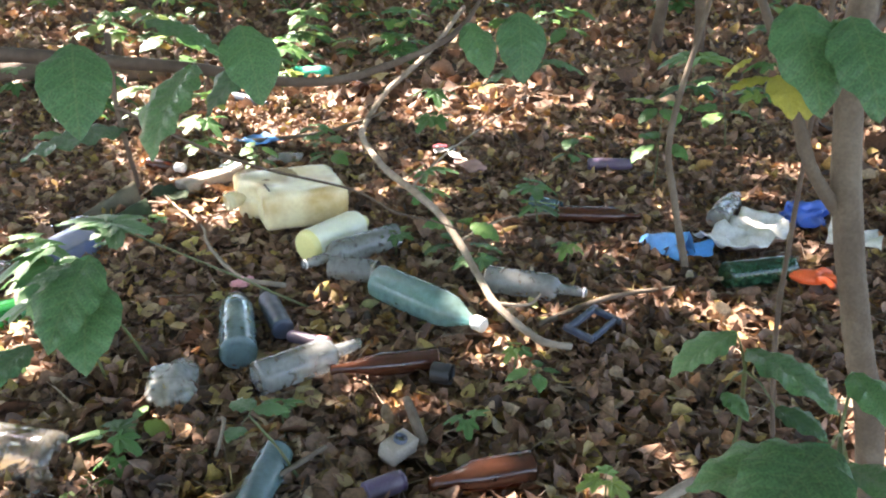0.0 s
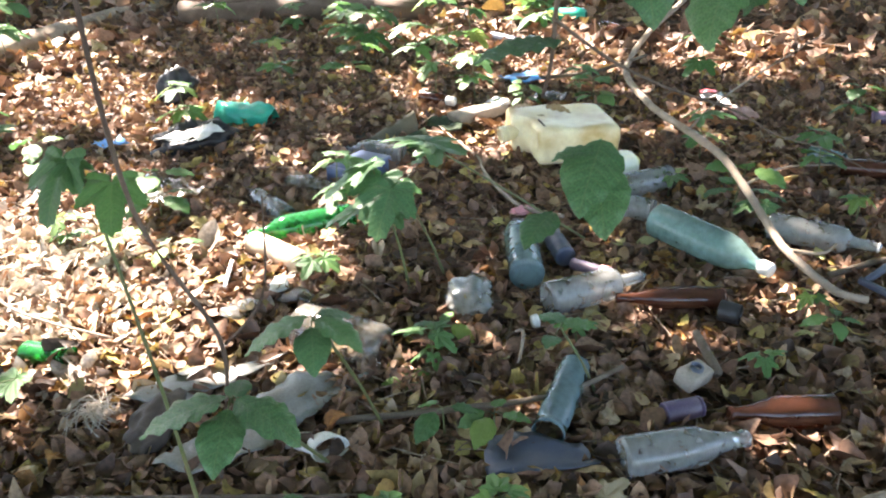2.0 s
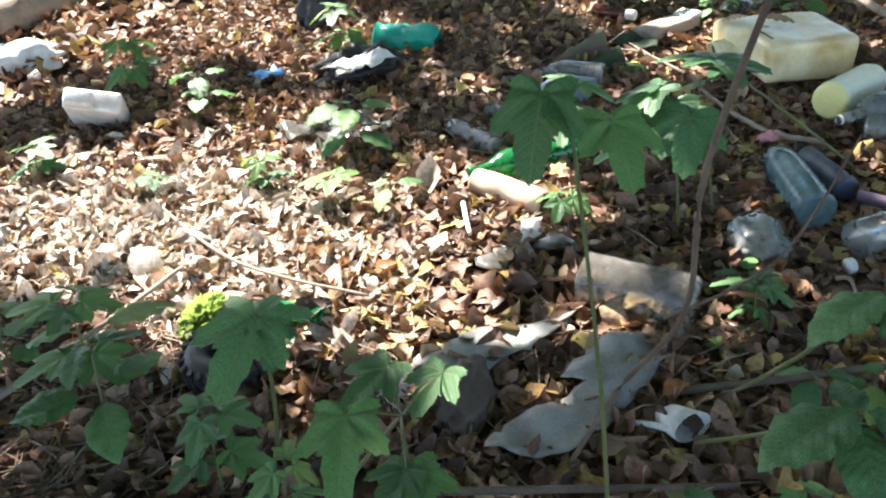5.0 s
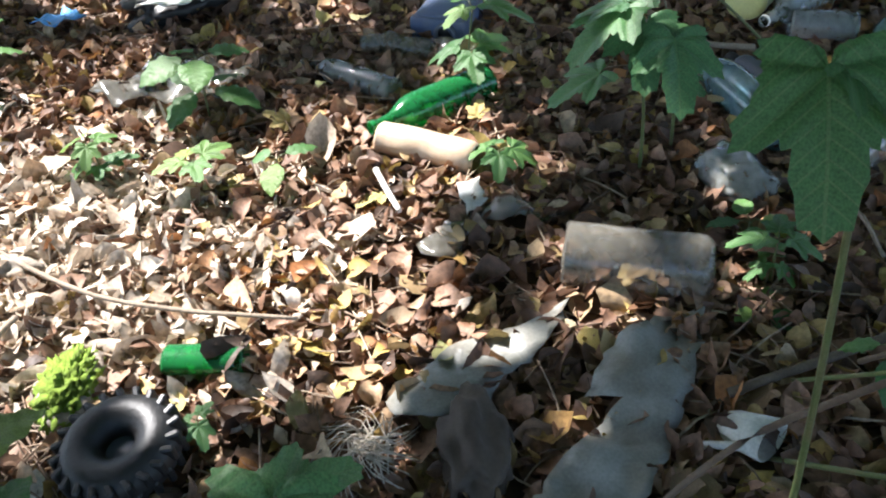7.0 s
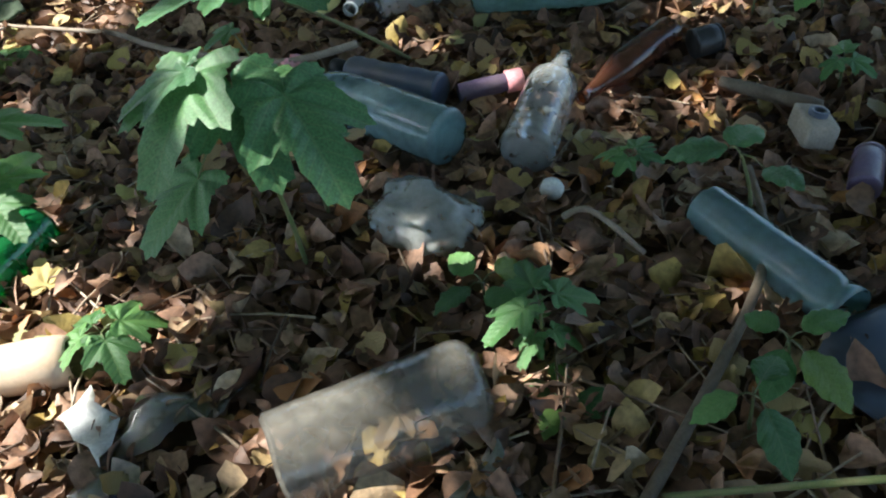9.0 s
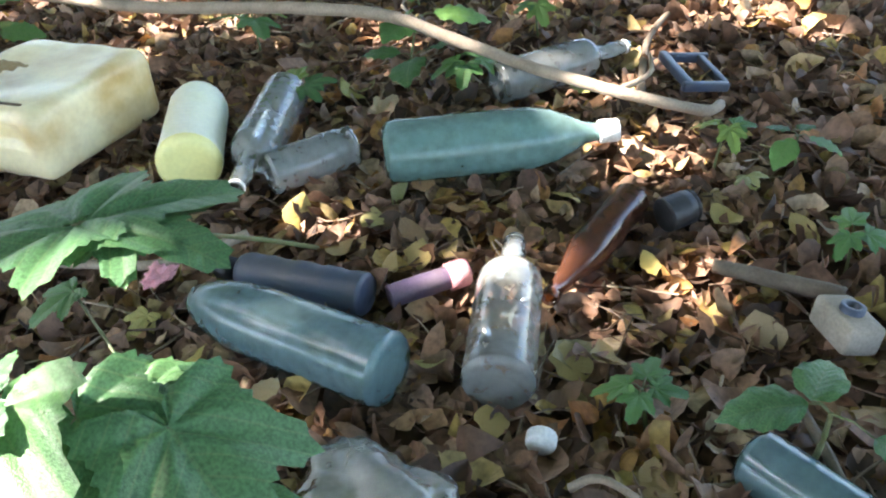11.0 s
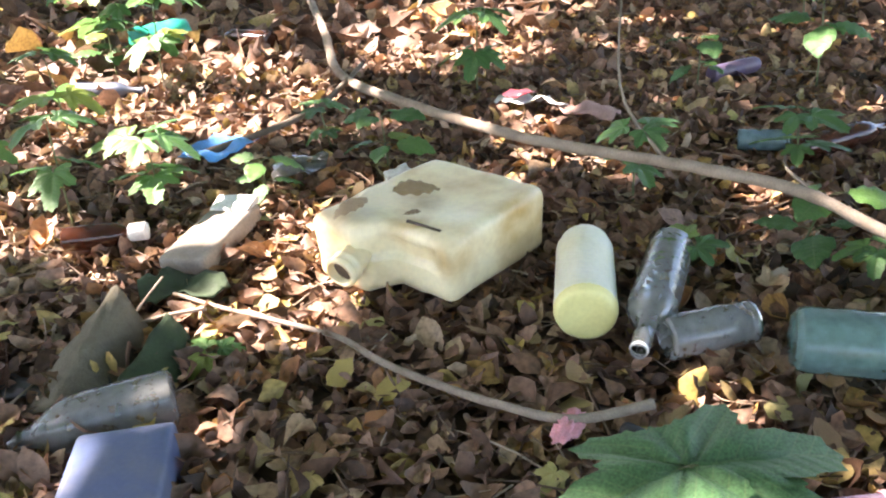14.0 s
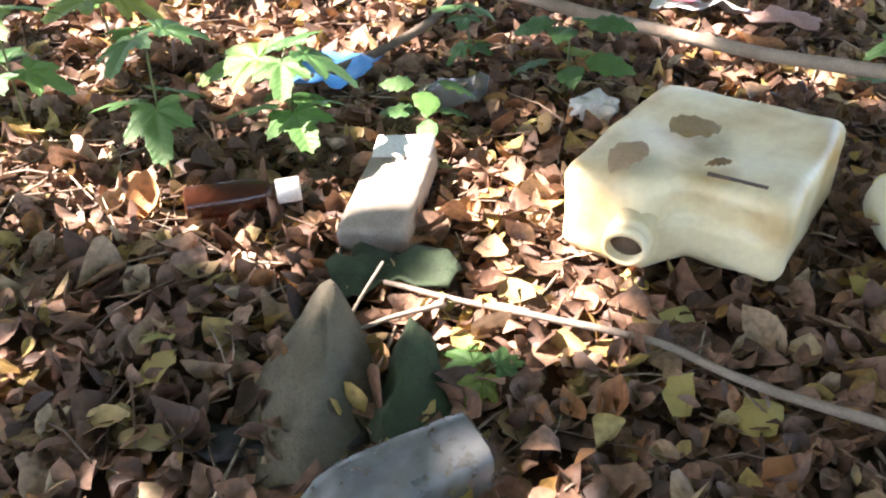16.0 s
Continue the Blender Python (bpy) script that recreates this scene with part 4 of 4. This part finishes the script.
sheet([(-0.727, 3.676), (-0.634, 3.728), (-0.572, 3.645), (-0.655, 3.562), (-0.737, 3.593)], M_CLEAR_P, "plastic_film", "crumpled clear wrapper in weeds", "plastic film", 0.02, 0.07)
blob("foam_piece", -0.419, 3.473, (0.05, 0.035, 0.035), M_WHITE, "small white foam piece behind the can", "foam", 0.4, 1.6, 3.0, -35)
sheet([(0.004, 3.841), (0.087, 3.872), (0.149, 3.738), (0.211, 3.676), (0.138, 3.634), (0.035, 3.717)], M_WHITE, "paper_scrap", "torn white and red paper scrap", "paper", 0.03, 0.06)
sheet([(0.015, 3.783), (0.077, 3.804), (0.098, 3.711), (0.036, 3.701)], M_RED, "foil_scrap", "dark red foil scrap", "foil", 0.06, 0.04)
sheet([(0.138, 3.695), (0.262, 3.633), (0.290, 3.544), (0.221, 3.489), (0.138, 3.592)], M_CARD, "cardboard_piece", "faded pinkish cardboard piece", "cardboard", 0.04, 0.03, 0.004)
jug = thing("foam_box", pose(-2.804, 2.042, 0.05, -42, 14, 30), "pale cream foam box tilted in weeds", "box")
part("body", soft_box(0.2, 0.24, 0.08, 0.016, 3), M_WHITE, jug)
part("flap", soft_box(0.1, 0.05, 0.06, 0.012, 2), M_WHITE, jug, m=pose(-0.04, -0.14, 0.0))
blob("dark_jacket", -2.041, 2.734, (0.17, 0.1, 0.08), M_BLACK, "black crumpled jacket heap with pale lining", "clothing", 0.6, 2.2, 6.0, 35)
sheet([(-2.114, 2.548), (-1.959, 2.754), (-1.856, 2.702), (-1.938, 2.517)], M_WHITE, "plastic_bag", "pale plastic bag on black cloth", "bag", 0.1, 0.05)
sheet([(-2.492, 2.581), (-2.420, 2.684), (-2.327, 2.622), (-2.410, 2.529)], M_BLUE, "paper_scrap", "blue and white wrapper scrap", "wrapper", 0.03, 0.04)
blob("foam_block", -2.629, 1.209, (0.17, 0.12, 0.06), M_WHITE, "sunlit white foam block", "foam", 0.25, 1.6, 8.0, 40)
blob("foam_block", -3.733, 2.521, (0.22, 0.13, 0.09), M_WHITE, "pale foam chunk beside the log", "foam", 0.35, 1.8, 9.0, 30)
blob("dark_shoe", -2.521, 3.243, (0.1, 0.08, 0.12), M_BLACK, "black shoe upright in the weeds", "shoe", 0.4, 1.8, 4.0, 10)
mossy = thing("mossy_stone", pose(-1.673, 1.167, -0.01, 0, 0, 100), "stone topped with bright green moss", "stone")
part("stone", lump((0.09, 0.055, 0.035), M_STONE, 0.4, 1.7, 2.0, 3), M_STONE, mossy)
part("moss", lump((0.085, 0.05, 0.045), M_MOSS, 0.35, 8.0, 3.0, 5), M_MOSS, mossy)
blob("pale_stone", -1.949, 1.467, (0.06, 0.04, 0.03), M_STONE, "small pale stone in the sunlit leaves", "stone", 0.3, 1.7, 5.0)
blob("plastic_scrap", -0.456, 2.479, (0.035, 0.02, 0.016), M_PINK, "small faded pink plastic scrap", "plastic scrap", 0.7, 2.5, 3.0, 30, 0.02)
cap = thing("bottle_cap", pose(-0.234, 1.815, 0.02, 60, 0, 40), "loose white plastic bottle cap", "bottle cap")
part("shell", lathe([(0, 0), (0, 0.018), (0.004, 0.02), (0.016, 0.02), (0.016, 0.017), (0.004, 0.016)], 18), M_WHITE, cap)
br = thing("plastic_bracket", pose(0.212, 1.681, 0.01, 12, 5, 60), "beige plastic fitting with a round hole", "fitting")
bm = soft_box(0.09, 0.055, 0.045, 0.008, 2)
part("body", bm, M_STONE, br)
part("socket", lathe([(0, 0.017), (0.012, 0.017), (0.012, 0.01), (0, 0.01)], 16), M_NAVY, br, "dark round socket", m=pose(0, 0, 0.042, 0, -90))
cup = thing("plastic_cup", pose(-0.563, 1.179, 0.01, 0, -20, -40), "broken white plastic cup piece", "cup")
part("shell", lathe([(0, 0), (0, 0.03), (0.01, 0.035), (0.08, 0.045), (0.08, 0.042), (0.012, 0.031)], 18, squash=0.6), M_WHITE, cup)
part("strip", tube(spline([(0.06, -0.03, 0.0), (0.0, -0.07, 0.01), (-0.05, -0.1, 0.0)], 4), taper(9, 0.008, 0.004), 6), M_WHITE, cup)
frame_piece = thing("plastic_holder", pose(0.722, 2.313, 0.025, 8, 0, 55), "black plastic ring holder on leaves", "holder")
for px_, py_, lx, ly in ((0, 0.06, 0.18, 0.018), (0, -0.02, 0.14, 0.014), (-0.08, 0.02, 0.016, 0.1), (0.075, 0.015, 0.016, 0.1)):
    part("bar", soft_box(lx, ly, 0.02, 0.004, 2), M_NAVY, frame_piece, m=pose(px_, py_, 0, 0, 0, 4))
tuft = thing("fibre_tuft", pose(-1.126, 1.079, 0.0), "tangle of pale dry fibre", "fibre")
for i in range(60):
    a, b_ = random.uniform(0, 6.28), random.uniform(0.03, 0.1)
    p = spline([(random.gauss(0, 0.025), random.gauss(0, 0.025), 0.01), (b_ * 0.5 * math.cos(a), b_ * 0.5 * math.sin(a), random.uniform(0.02, 0.06)), (b_ * math.cos(a + 0.5), b_ * math.sin(a + 0.5), 0.012)], 3)
    part("strand", tube(p, taper(len(p), 0.0016, 0.0008), 3), M_FIBRE, tuft)
blob("leather_scrap", -0.960, 1.105, (0.055, 0.1, 0.045), solid("dark_brown_leather", (0.05, 0.035, 0.025), (0.1, 0.075, 0.05), 0.7), "dark brown leather scrap under sheet", "leather", 0.4, 1.6, 2.0, 10)
sheet([(-1.057, 1.797), (-1.016, 1.838), (-0.985, 1.745), (-1.026, 1.683)], M_WHITE, "paper_scrap", "small white paper scrap", "paper", 0.03, 0.02)
branch([(-1.249, 1.843, 0.035), (-1.210, 1.762, 0.035), (-1.168, 1.687, 0.035)], 0.008, 0.006, M_WHITE, "short white plastic strip", "plastic_strip")

# ---- plants ----


def leaf_mesh(kind):
    """A green blade of length 1 along x with a folded midrib; ovate, or five-lobed and toothed."""
    bm = bmesh.new()
    if kind == "ovate":
        n = 18
        mid, left, right = [], [], []
        for i in range(n + 1):
            u = i / n
            w = 0.35 * math.sin(math.pi * min(u * 1.02, 1)) ** 0.7 * (1.15 - 0.45 * u)
            z = -0.22 * (u - 0.25) ** 2
            mid.append((u, 0, z))
            left.append([(u, w * 0.5, z + 0.055 * w / 0.3 + 0.01 * (-1) ** i), (u, w, z + 0.03 * math.sin(i * 1.7) + 0.04 * w)])
            right.append([(u, -w * 0.5, z + 0.055 * w / 0.3 + 0.01 * (-1) ** i), (u, -w, z + 0.03 * math.cos(i * 1.3) + 0.04 * w)])
        cols = [[bm.verts.new(p) for p in c] for c in ([l[1] for l in left], [l[0] for l in left], mid, [r[0] for r in right], [r[1] for r in right])]
        for a, b in zip(cols, cols[1:]):
            for i in range(n):
                bm.faces.new((a[i], b[i], b[i + 1], a[i + 1]))
    else:
        n, hub = 64, bm.verts.new((0, 0, 0))
        rings = []
        for f in (0.3, 0.65, 1.0):
            ring = []
            for i in range(n + 1):
                a = radians(-165 + 330 * i / n)
                lobe = max(m * math.exp(-((math.degrees(a) - c) / s) ** 2) for c, m, s in ((0, 1.0, 32), (52, 0.74, 27), (-52, 0.74, 27), (108, 0.46, 34), (-108, 0.46, 34)))
                q = f * min(1.0, max(lobe, 0.52 * math.cos(a / 2) + 0.04) * (1 + 0.045 * (-1) ** i * (f == 1.0)))
                fold = 0.1 * abs(math.sin(a * 3.6)) * f * (1.3 - f)
                ring.append(bm.verts.new((q * math.cos(a), q * math.sin(a) * 0.92, 0.05 * abs(math.sin(a)) * f + fold - 0.2 * q * q)))
            rings.append(ring)
        for i in range(n):
            bm.faces.new((hub, rings[0][i], rings[0][i + 1]))
            for a, b in zip(rings, rings[1:]):
                bm.faces.new((a[i], b[i], b[i + 1], a[i + 1]))
    bmesh.ops.remove_doubles(bm, verts=bm.verts, dist=0.0004)
    me = bpy.data.meshes.new("leaf")
    bm.to_mesh(me)
    bm.free()
    smooth(me)
    return me


BLADES = {}


def blade(kind, mat):
    if (kind, mat.name) not in BLADES:
        me = leaf_mesh(kind)
        me.materials.append(mat)
        BLADES[kind, mat.name] = me
    return BLADES[kind, mat.name]


def leaf_at(plant, kind, mat, at, yaw, pitch, size, roll=0.0):
    return part("leaf", blade(kind, mat), mat, plant, m=pose(*at, 0, 0, yaw) @ pose(0, 0, 0, roll, -pitch, 0) @ Matrix.Scale(size * (0.84 if kind == "lobed" else 1.0), 4))


def herb(x, y, height, size, kind, mat, label, whorls=2, per=3, name="woodland_herb", seed=None, group="woodland herbs"):
    rr = random.Random(seed if seed is not None else int((x * 131 + y * 977) * 10))
    ob = thing(name, pose(x, y, -0.035), label, "plant", group)
    lean = (rr.uniform(-0.15, 0.15) * height, rr.uniform(-0.15, 0.15) * height)
    p = spline([(0, 0, 0), (lean[0] * 0.4, lean[1] * 0.4, height * 0.5), (lean[0], lean[1], height)], 3)
    part("stem", tube(p, taper(len(p), 0.0035, 0.002), 5), M_STEM, ob)
    for w in range(whorls):
        t = 1 - 0.42 * w
        c = Vector((lean[0] * t, lean[1] * t, height * t))
        a0 = rr.uniform(0, 360)
        for k in range(per):
            a = a0 + 360 * k / per + rr.uniform(-22, 22)
            s = size * rr.uniform(0.7, 1.12)
            d = Vector((math.cos(radians(a)), math.sin(radians(a)), 0.25))
            e = c + d * s * 0.3
            part("petiole", tube([c, (c + e) / 2 + Vector((0, 0, 0.005)), e], [0.0016, 0.0013, 0.001], 3), M_STEM, ob)
            leaf_at(ob, kind, mat, e, a, rr.uniform(-28, 8), s, rr.uniform(-18, 18))
    return ob


def sprig(base, label, leaves, kind, mat, name="leafy_shoot"):
    """A plant whose main leaves sit at given places: (x, y, z, yaw, pitch, size, roll)."""
    ob = thing(name, pose(*base), label, "plant")
    o = Vector(base)
    top = Vector((sum(l[0] for l in leaves) / len(leaves), sum(l[1] for l in leaves) / len(leaves), sum(l[2] for l in leaves) / len(leaves)))
    p = spline([(0, 0, 0), (top - o) * 0.5 + Vector((0.01, 0, 0)), top - o], 4)
    part("stem", tube(p, taper(len(p), 0.0045, 0.0025), 6), M_STEM, ob)
    for x, y, z, yaw, pitch, size, roll in leaves:
        e = Vector((x, y, z)) - o
        part("petiole", tube([top - o, (top - o + e) / 2 + Vector((0, 0, 0.006)), e], [0.0018, 0.0015, 0.0012], 4), M_STEM, ob)
        leaf_at(ob, kind, mat, e, yaw, pitch, size, roll)
    return ob


sprig((-0.462, 1.311, -0.03), "broad ovate-leaved green shoot dappled with light", [
    (-0.305, 0.794, 0.616, -137, -16, 0.106, 10), (-0.291, 0.797, 0.615, -12, -13, 0.090, -10), (-0.296, 0.788, 0.603, -60, -19, 0.084, 0), (-0.294, 0.806, 0.613, 59, -16, 0.064, 0)], "ovate", M_GREEN_BIG)
sprig((-0.516, 1.152, -0.03), "broad ovate-leaved green shoot dappled with light", [
    (-0.331, 0.618, 0.588, -135, -6, 0.117, 10), (-0.317, 0.622, 0.587, -9, -13, 0.112, -10), (-0.324, 0.610, 0.576, -72, -18, 0.097, 0), (-0.325, 0.627, 0.581, 112, -3, 0.057, 0)], "ovate", M_GREEN_BIG)
sprig((-0.588, 0.811, -0.03), "tall seedling with large insect-eaten lobed leaves", [
    (-0.696, 0.783, 0.822, -89, -43, 0.126, 5), (-0.615, 0.788, 0.795, -57, -26, 0.111, -5), (-0.684, 0.783, 0.822, -36, -25, 0.063, 0)], "lobed", M_GREEN)
sprig((-1.152, 0.680, -0.03), "drooping lobed seedling with several leaves", [
    (-0.822, 0.471, 0.567, -72, -17, 0.111, 6), (-0.761, 0.479, 0.500, -93, 8, 0.080, 0), (-0.757, 0.480, 0.497, -50, -7, 0.098, 0), (-0.838, 0.600, 0.529, -110, -3, 0.095, 0), (-0.799, 0.673, 0.471, -102, -8, 0.091, 0)], "lobed", M_GREEN)
sprig((-0.647, 1.912, -0.03), "lobed green seedling standing over the bottles", [
    (-0.720, 1.842, 0.423, -137, -18, 0.197, 10), (-0.727, 1.845, 0.428, 160, -15, 0.135, 0), (-0.681, 1.824, 0.398, -91, -28, 0.177, 0), (-0.631, 1.777, 0.388, -84, -26, 0.192, -8), (-0.761, 1.829, 0.289, -160, -18, 0.146, 0), (-0.631, 1.806, 0.383, -29, -26, 0.084, 0)], "lobed", M_GREEN_BIG)
sprig((-1.279, 0.865, -0.03), "large lobed leaf on a pale stalk", [
    (-1.065, 0.653, 0.516, 38, -2, 0.092, 8), (-1.068, 0.650, 0.514, -86, -14, 0.154, -8), (-1.058, 0.651, 0.510, -50, -17, 0.093, 0)], "lobed", M_GREEN_BIG)
sprig((-0.193, 2.420, -0.03), "toothed green leaves on an arching stem", [
    (-0.612, 1.980, 0.438, -177, 6, 0.169, 6), (-0.620, 1.982, 0.437, 105, 3, 0.087, 0), (-0.607, 1.978, 0.437, -12, 5, 0.167, 0), (-0.579, 1.962, 0.433, -63, 1, 0.134, 0), (-0.584, 1.963, 0.431, -108, -5, 0.081, 0)], "lobed", M_GREEN_BIG)
sprig((-0.565, 2.020, -0.03), "lobed green leaves with sunlit patches", [
    (-0.626, 1.839, 0.381, 174, 4, 0.067, 6), (-0.630, 1.837, 0.379, -45, -20, 0.111, -5), (-0.631, 1.836, 0.377, -86, -15, 0.105, 0), (-0.652, 1.812, 0.347, -157, 18, 0.076, 0), (-0.615, 1.757, 0.321, -50, -4, 0.080, 0), (-0.633, 1.993, 0.390, -178, -8, 0.057, 0)], "lobed", M_GREEN_BIG)
sprig((-0.001, 1.593, -0.03), "green lobed leaf pair by a bottle", [
    (-0.095, 1.569, 0.189, 140, -6, 0.092, 0), (-0.092, 1.568, 0.191, 18, -3, 0.084, 0), (-0.094, 1.502, 0.193, -94, 14, 0.071, 0)], "ovate", M_GREEN_BIG)
sprig((1.014, 1.805, -0.03), "broad ovate leaves beside the slim trunk", [
    (0.736, 0.864, 0.838, -156, -21, 0.084, 10), (0.747, 0.854, 0.824, -50, -2, 0.109, -10), (0.779, 0.835, 0.768, -44, -2, 0.059, 0), (0.735, 0.875, 0.757, -56, -11, 0.042, 0)], "ovate", M_GREEN_BIG)
sprig((1.215, 1.424, -0.03), "very broad green leaf close to the walker", [
    (0.795, 0.708, 0.799, -171, -3, 0.131, 6), (0.788, 0.710, 0.815, -132, -7, 0.134, 0), (0.824, 0.783, 0.847, -73, -11, 0.066, 0), (0.799, 0.706, 0.799, -62, 16, 0.075, 0)], "ovate", M_GREEN_BIG)


def overhang(name_label, points, leaves, mat, kind="ovate"):
    """A hanging branch with leaves at given places."""
    pts = spline(points, 5)
    ob = thing("overhanging_branch", pose(*points[0]), name_label, "branch")
    o = Vector(points[0])
    part("twig", tube([p - o for p in pts], taper(len(pts), 0.008, 0.003), 6), M_BARK_DARK, ob)
    for x, y, z, yaw, pitch, size, roll in leaves:
        leaf_at(ob, kind, mat, Vector((x, y, z)) - o, yaw, pitch, size, roll)
    return ob


OVER_L = [(HX, HY, HZ, yw, pt, sz, rl) for HX, HY, HZ, yw, pt, sz, rl in OVER_LEAVES]
overhang("leafy green branch hanging into the clearing", OVER_TWIG, OVER_L, M_GREEN_BIG)
overhang("yellowing leaves on a side shoot", [(0.998, 1.283, 1.121), (0.920, 1.231, 1.070), (0.841, 1.180, 1.038)], [
    (0.801, 1.118, 1.051, -172, -10, 0.057, 0), (0.777, 1.127, 1.073, 174, -35, 0.043, 0), (0.806, 1.117, 1.055, -81, -30, 0.068, 0), (0.834, 1.107, 1.044, -88, -39, 0.046, 0)], M_YELLOW_LEAF)

HERBS = [(-0.768, 3.549, .14, .09), (-1.028, 3.606, .24, .13), (-1.254, 3.654, .3, .13), (-0.429, 3.564, .2, .1), (-0.538, 3.764, .16, .09), (0.000, 3.966, .3, .14), (0.655, 3.686, .18, .12),
         (0.320, 2.620, .12, .09), (0.474, 2.093, .12, .07), (0.553, 1.971, .12, .07), (-0.987, 2.935, .06, .07), (0.008, 2.805, .1, .09), (0.237, 2.748, .2, .12), (0.527, 3.075, .2, .12),
         (0.087, 3.156, .22, .12), (-0.455, 1.451, .05, .06), (-0.424, 1.547, .14, .08), (-0.974, 1.895, .09, .09), (-1.486, 1.840, .1, .09), (-1.670, 1.790, .12, .09), (-1.413, 1.088, .07, .05),
         (-0.443, 1.675, .08, .08), (-1.082, 2.252, .28, .13), (-2.159, 2.852, .25, .13), (-2.479, 2.261, .2, .12), (-2.870, 2.383, .25, .14), (-2.714, 1.654, .16, .1), (-1.744, 2.102, .2, .12),
         (-1.900, 1.816, .14, .09), (-1.721, 0.858, .3, .12), (-1.569, 0.731, .3, .13), (-1.310, 0.727, .2, .1), (-1.153, 0.700, .16, .09), (-1.971, 0.847, .2, .1), (-0.311, 0.954, .12, .09),
         (-0.069, 1.038, .14, .1), (-0.510, 0.881, .12, .08), (-0.093, 1.763, .1, .07), (0.708, 1.566, .1, .07), (-0.186, 1.325, .1, .08), (0.386, 1.770, .1, .06), (0.636, 2.737, .12, .08),
         (-0.294, 1.289, .12, .08), (-2.231, 1.686, .1, .08), (-1.481, 3.950, .28, .15), (-1.788, 4.150, .3, .15), (-1.261, 4.200, .3, .14), (-0.958, 4.550, .35, .16), (-1.725, 3.650, .25, .14),
         (-1.850, 4.050, .3, .16)]
for i, (hx, hy, hh, hs) in enumerate(HERBS):
    herb(hx, hy, hh, hs, "lobed" if i % 3 else "ovate", M_GREEN, "small green woodland seedling in the leaves", 1 if hh < 0.13 else 2, 3 + i % 2)
rh = random.Random(5)
for i in range(95):
    hx, hy = rh.uniform(-5.5, 3.8), rh.uniform(3.2, 10.5)
    if -2.0 < hx < 0.8 and hy < 4.4:
        continue
    herb(hx, hy, rh.uniform(0.15, 0.4), rh.uniform(0.12, 0.2), "lobed" if i % 2 else "ovate", M_GREEN, "green weeds scattered over the woodland floor", 2, 4, group="far herbs")


def bush(x, y, r, h, n, label):
    ob = thing("bush", pose(x, y, -0.04), label, "bush")
    for k in range(7):
        a = k * 0.9 + x
        p = spline([(0, 0, 0), (r * 0.3 * math.cos(a), r * 0.3 * math.sin(a), h * 0.5), (r * 0.8 * math.cos(a), r * 0.8 * math.sin(a), h)], 4)
        part("stem", tube(p, taper(len(p), 0.014, 0.005), 5, 0.003), M_BARK_DARK, ob)
    t, q = RNG.uniform(0, 2 * np.pi, n), np.sqrt(RNG.uniform(0, 1, n)) * r
    L = RNG.uniform(0.08, 0.18, n)
    me = scatter_mesh("foliage", blades(q * np.cos(t), q * np.sin(t), h * (0.3 + 0.8 * RNG.uniform(0, 1, n)), L, L * 0.6, RNG.normal(0, 0.4, n), RNG.normal(0.1, 0.1, n), 0.5, 4), M_CROWN, "", "")
    part("foliage", me, M_CROWN, ob)
    return ob


for bx, by, brr, bh, bn in ((-3.2, 7.8, 1.0, 0.9, 350), (-5.4, 6.0, 1.0, 1.0, 350), (-0.8, 9.5, 1.2, 1.0, 350), (2.0, 8.5, 1.2, 1.1, 300), (3.6, 6.0, 0.9, 1.3, 250), (-5.8, 3.0, 0.8, 0.9, 250), (-1.9, 8.0, 0.8, 0.6, 220),
                            (-7, 10, 1.8, 1.8, 400), (-3, 13, 2, 2, 400), (1, 14, 2, 2.2, 400), (5, 12, 2, 2, 400), (-9, 14, 2.5, 2.2, 500), (-6, 17, 3, 2.6, 600), (-1, 19, 3, 2.8, 600), (4, 18, 3, 2.8, 600), (9, 15, 2.5, 2.5, 500), (-10, 8, 2, 2, 400), (7, 8, 1.6, 1.8, 400), (-5.5, 12, 1.6, 1.4, 450), (-7.5, 12.5, 1.6, 1.5, 450), (-3.8, 11.2, 1.4, 1.1, 400)):
    bush(bx, by, brr, bh, bn, "green understorey bush in the woodland")

# ---- single fallen leaves on top of the litter ----
pieces = []
for k in range(6):
    one = blades(np.zeros(1), np.zeros(1), np.zeros(1), np.ones(1), np.array([0.6 + 0.06 * k]), RNG.normal(0.2, 0.5, 1), RNG.normal(0.1, 0.12, 1), 0.05, 7)
    pieces.append(scatter_mesh("leaf", one, M_FALLEN, "", ""))
dead = blade("lobed", M_FALLEN)
rl = random.Random(11)
for i in range(290):
    lx, ly = rl.uniform(-1.6, 0.8), rl.uniform(0.9, 3.6)
    part("leaf", dead if i % 5 == 0 else pieces[i % 6], M_FALLEN, ground, m=pose(lx, ly, float(ground_z(lx, ly)) + rl.uniform(0.034, 0.048), rl.gauss(0, 16), rl.gauss(0, 16), rl.uniform(0, 360)) @ Matrix.Scale(rl.uniform(0.045, 0.075), 4))

for lx, ly, lz, la, ls in ((-0.546, 3.107, 0.152, 0, 0.11), (-0.605, 3.102, 0.152, 200, 0.09), (-0.520, 2.996, 0.152, 150, 0.04), (-0.5, 2.02, 0.1, 30, 0.05)):
    tagged(part("fallen_leaf", blade("ovate", M_FALLEN), M_FALLEN, m=pose(lx, ly, lz + rise(ly), 4, 3, la) @ Matrix.Scale(ls, 4)), "dry brown-yellow leaf resting on litter", "leaf")

# ---- the plan's units to metres ----
for ob in scene.objects:
    if ob.parent is None and ob.type in {"MESH", "EMPTY"}:
        ob.matrix_basis = Matrix.Scale(SIZE, 4) @ ob.matrix_basis
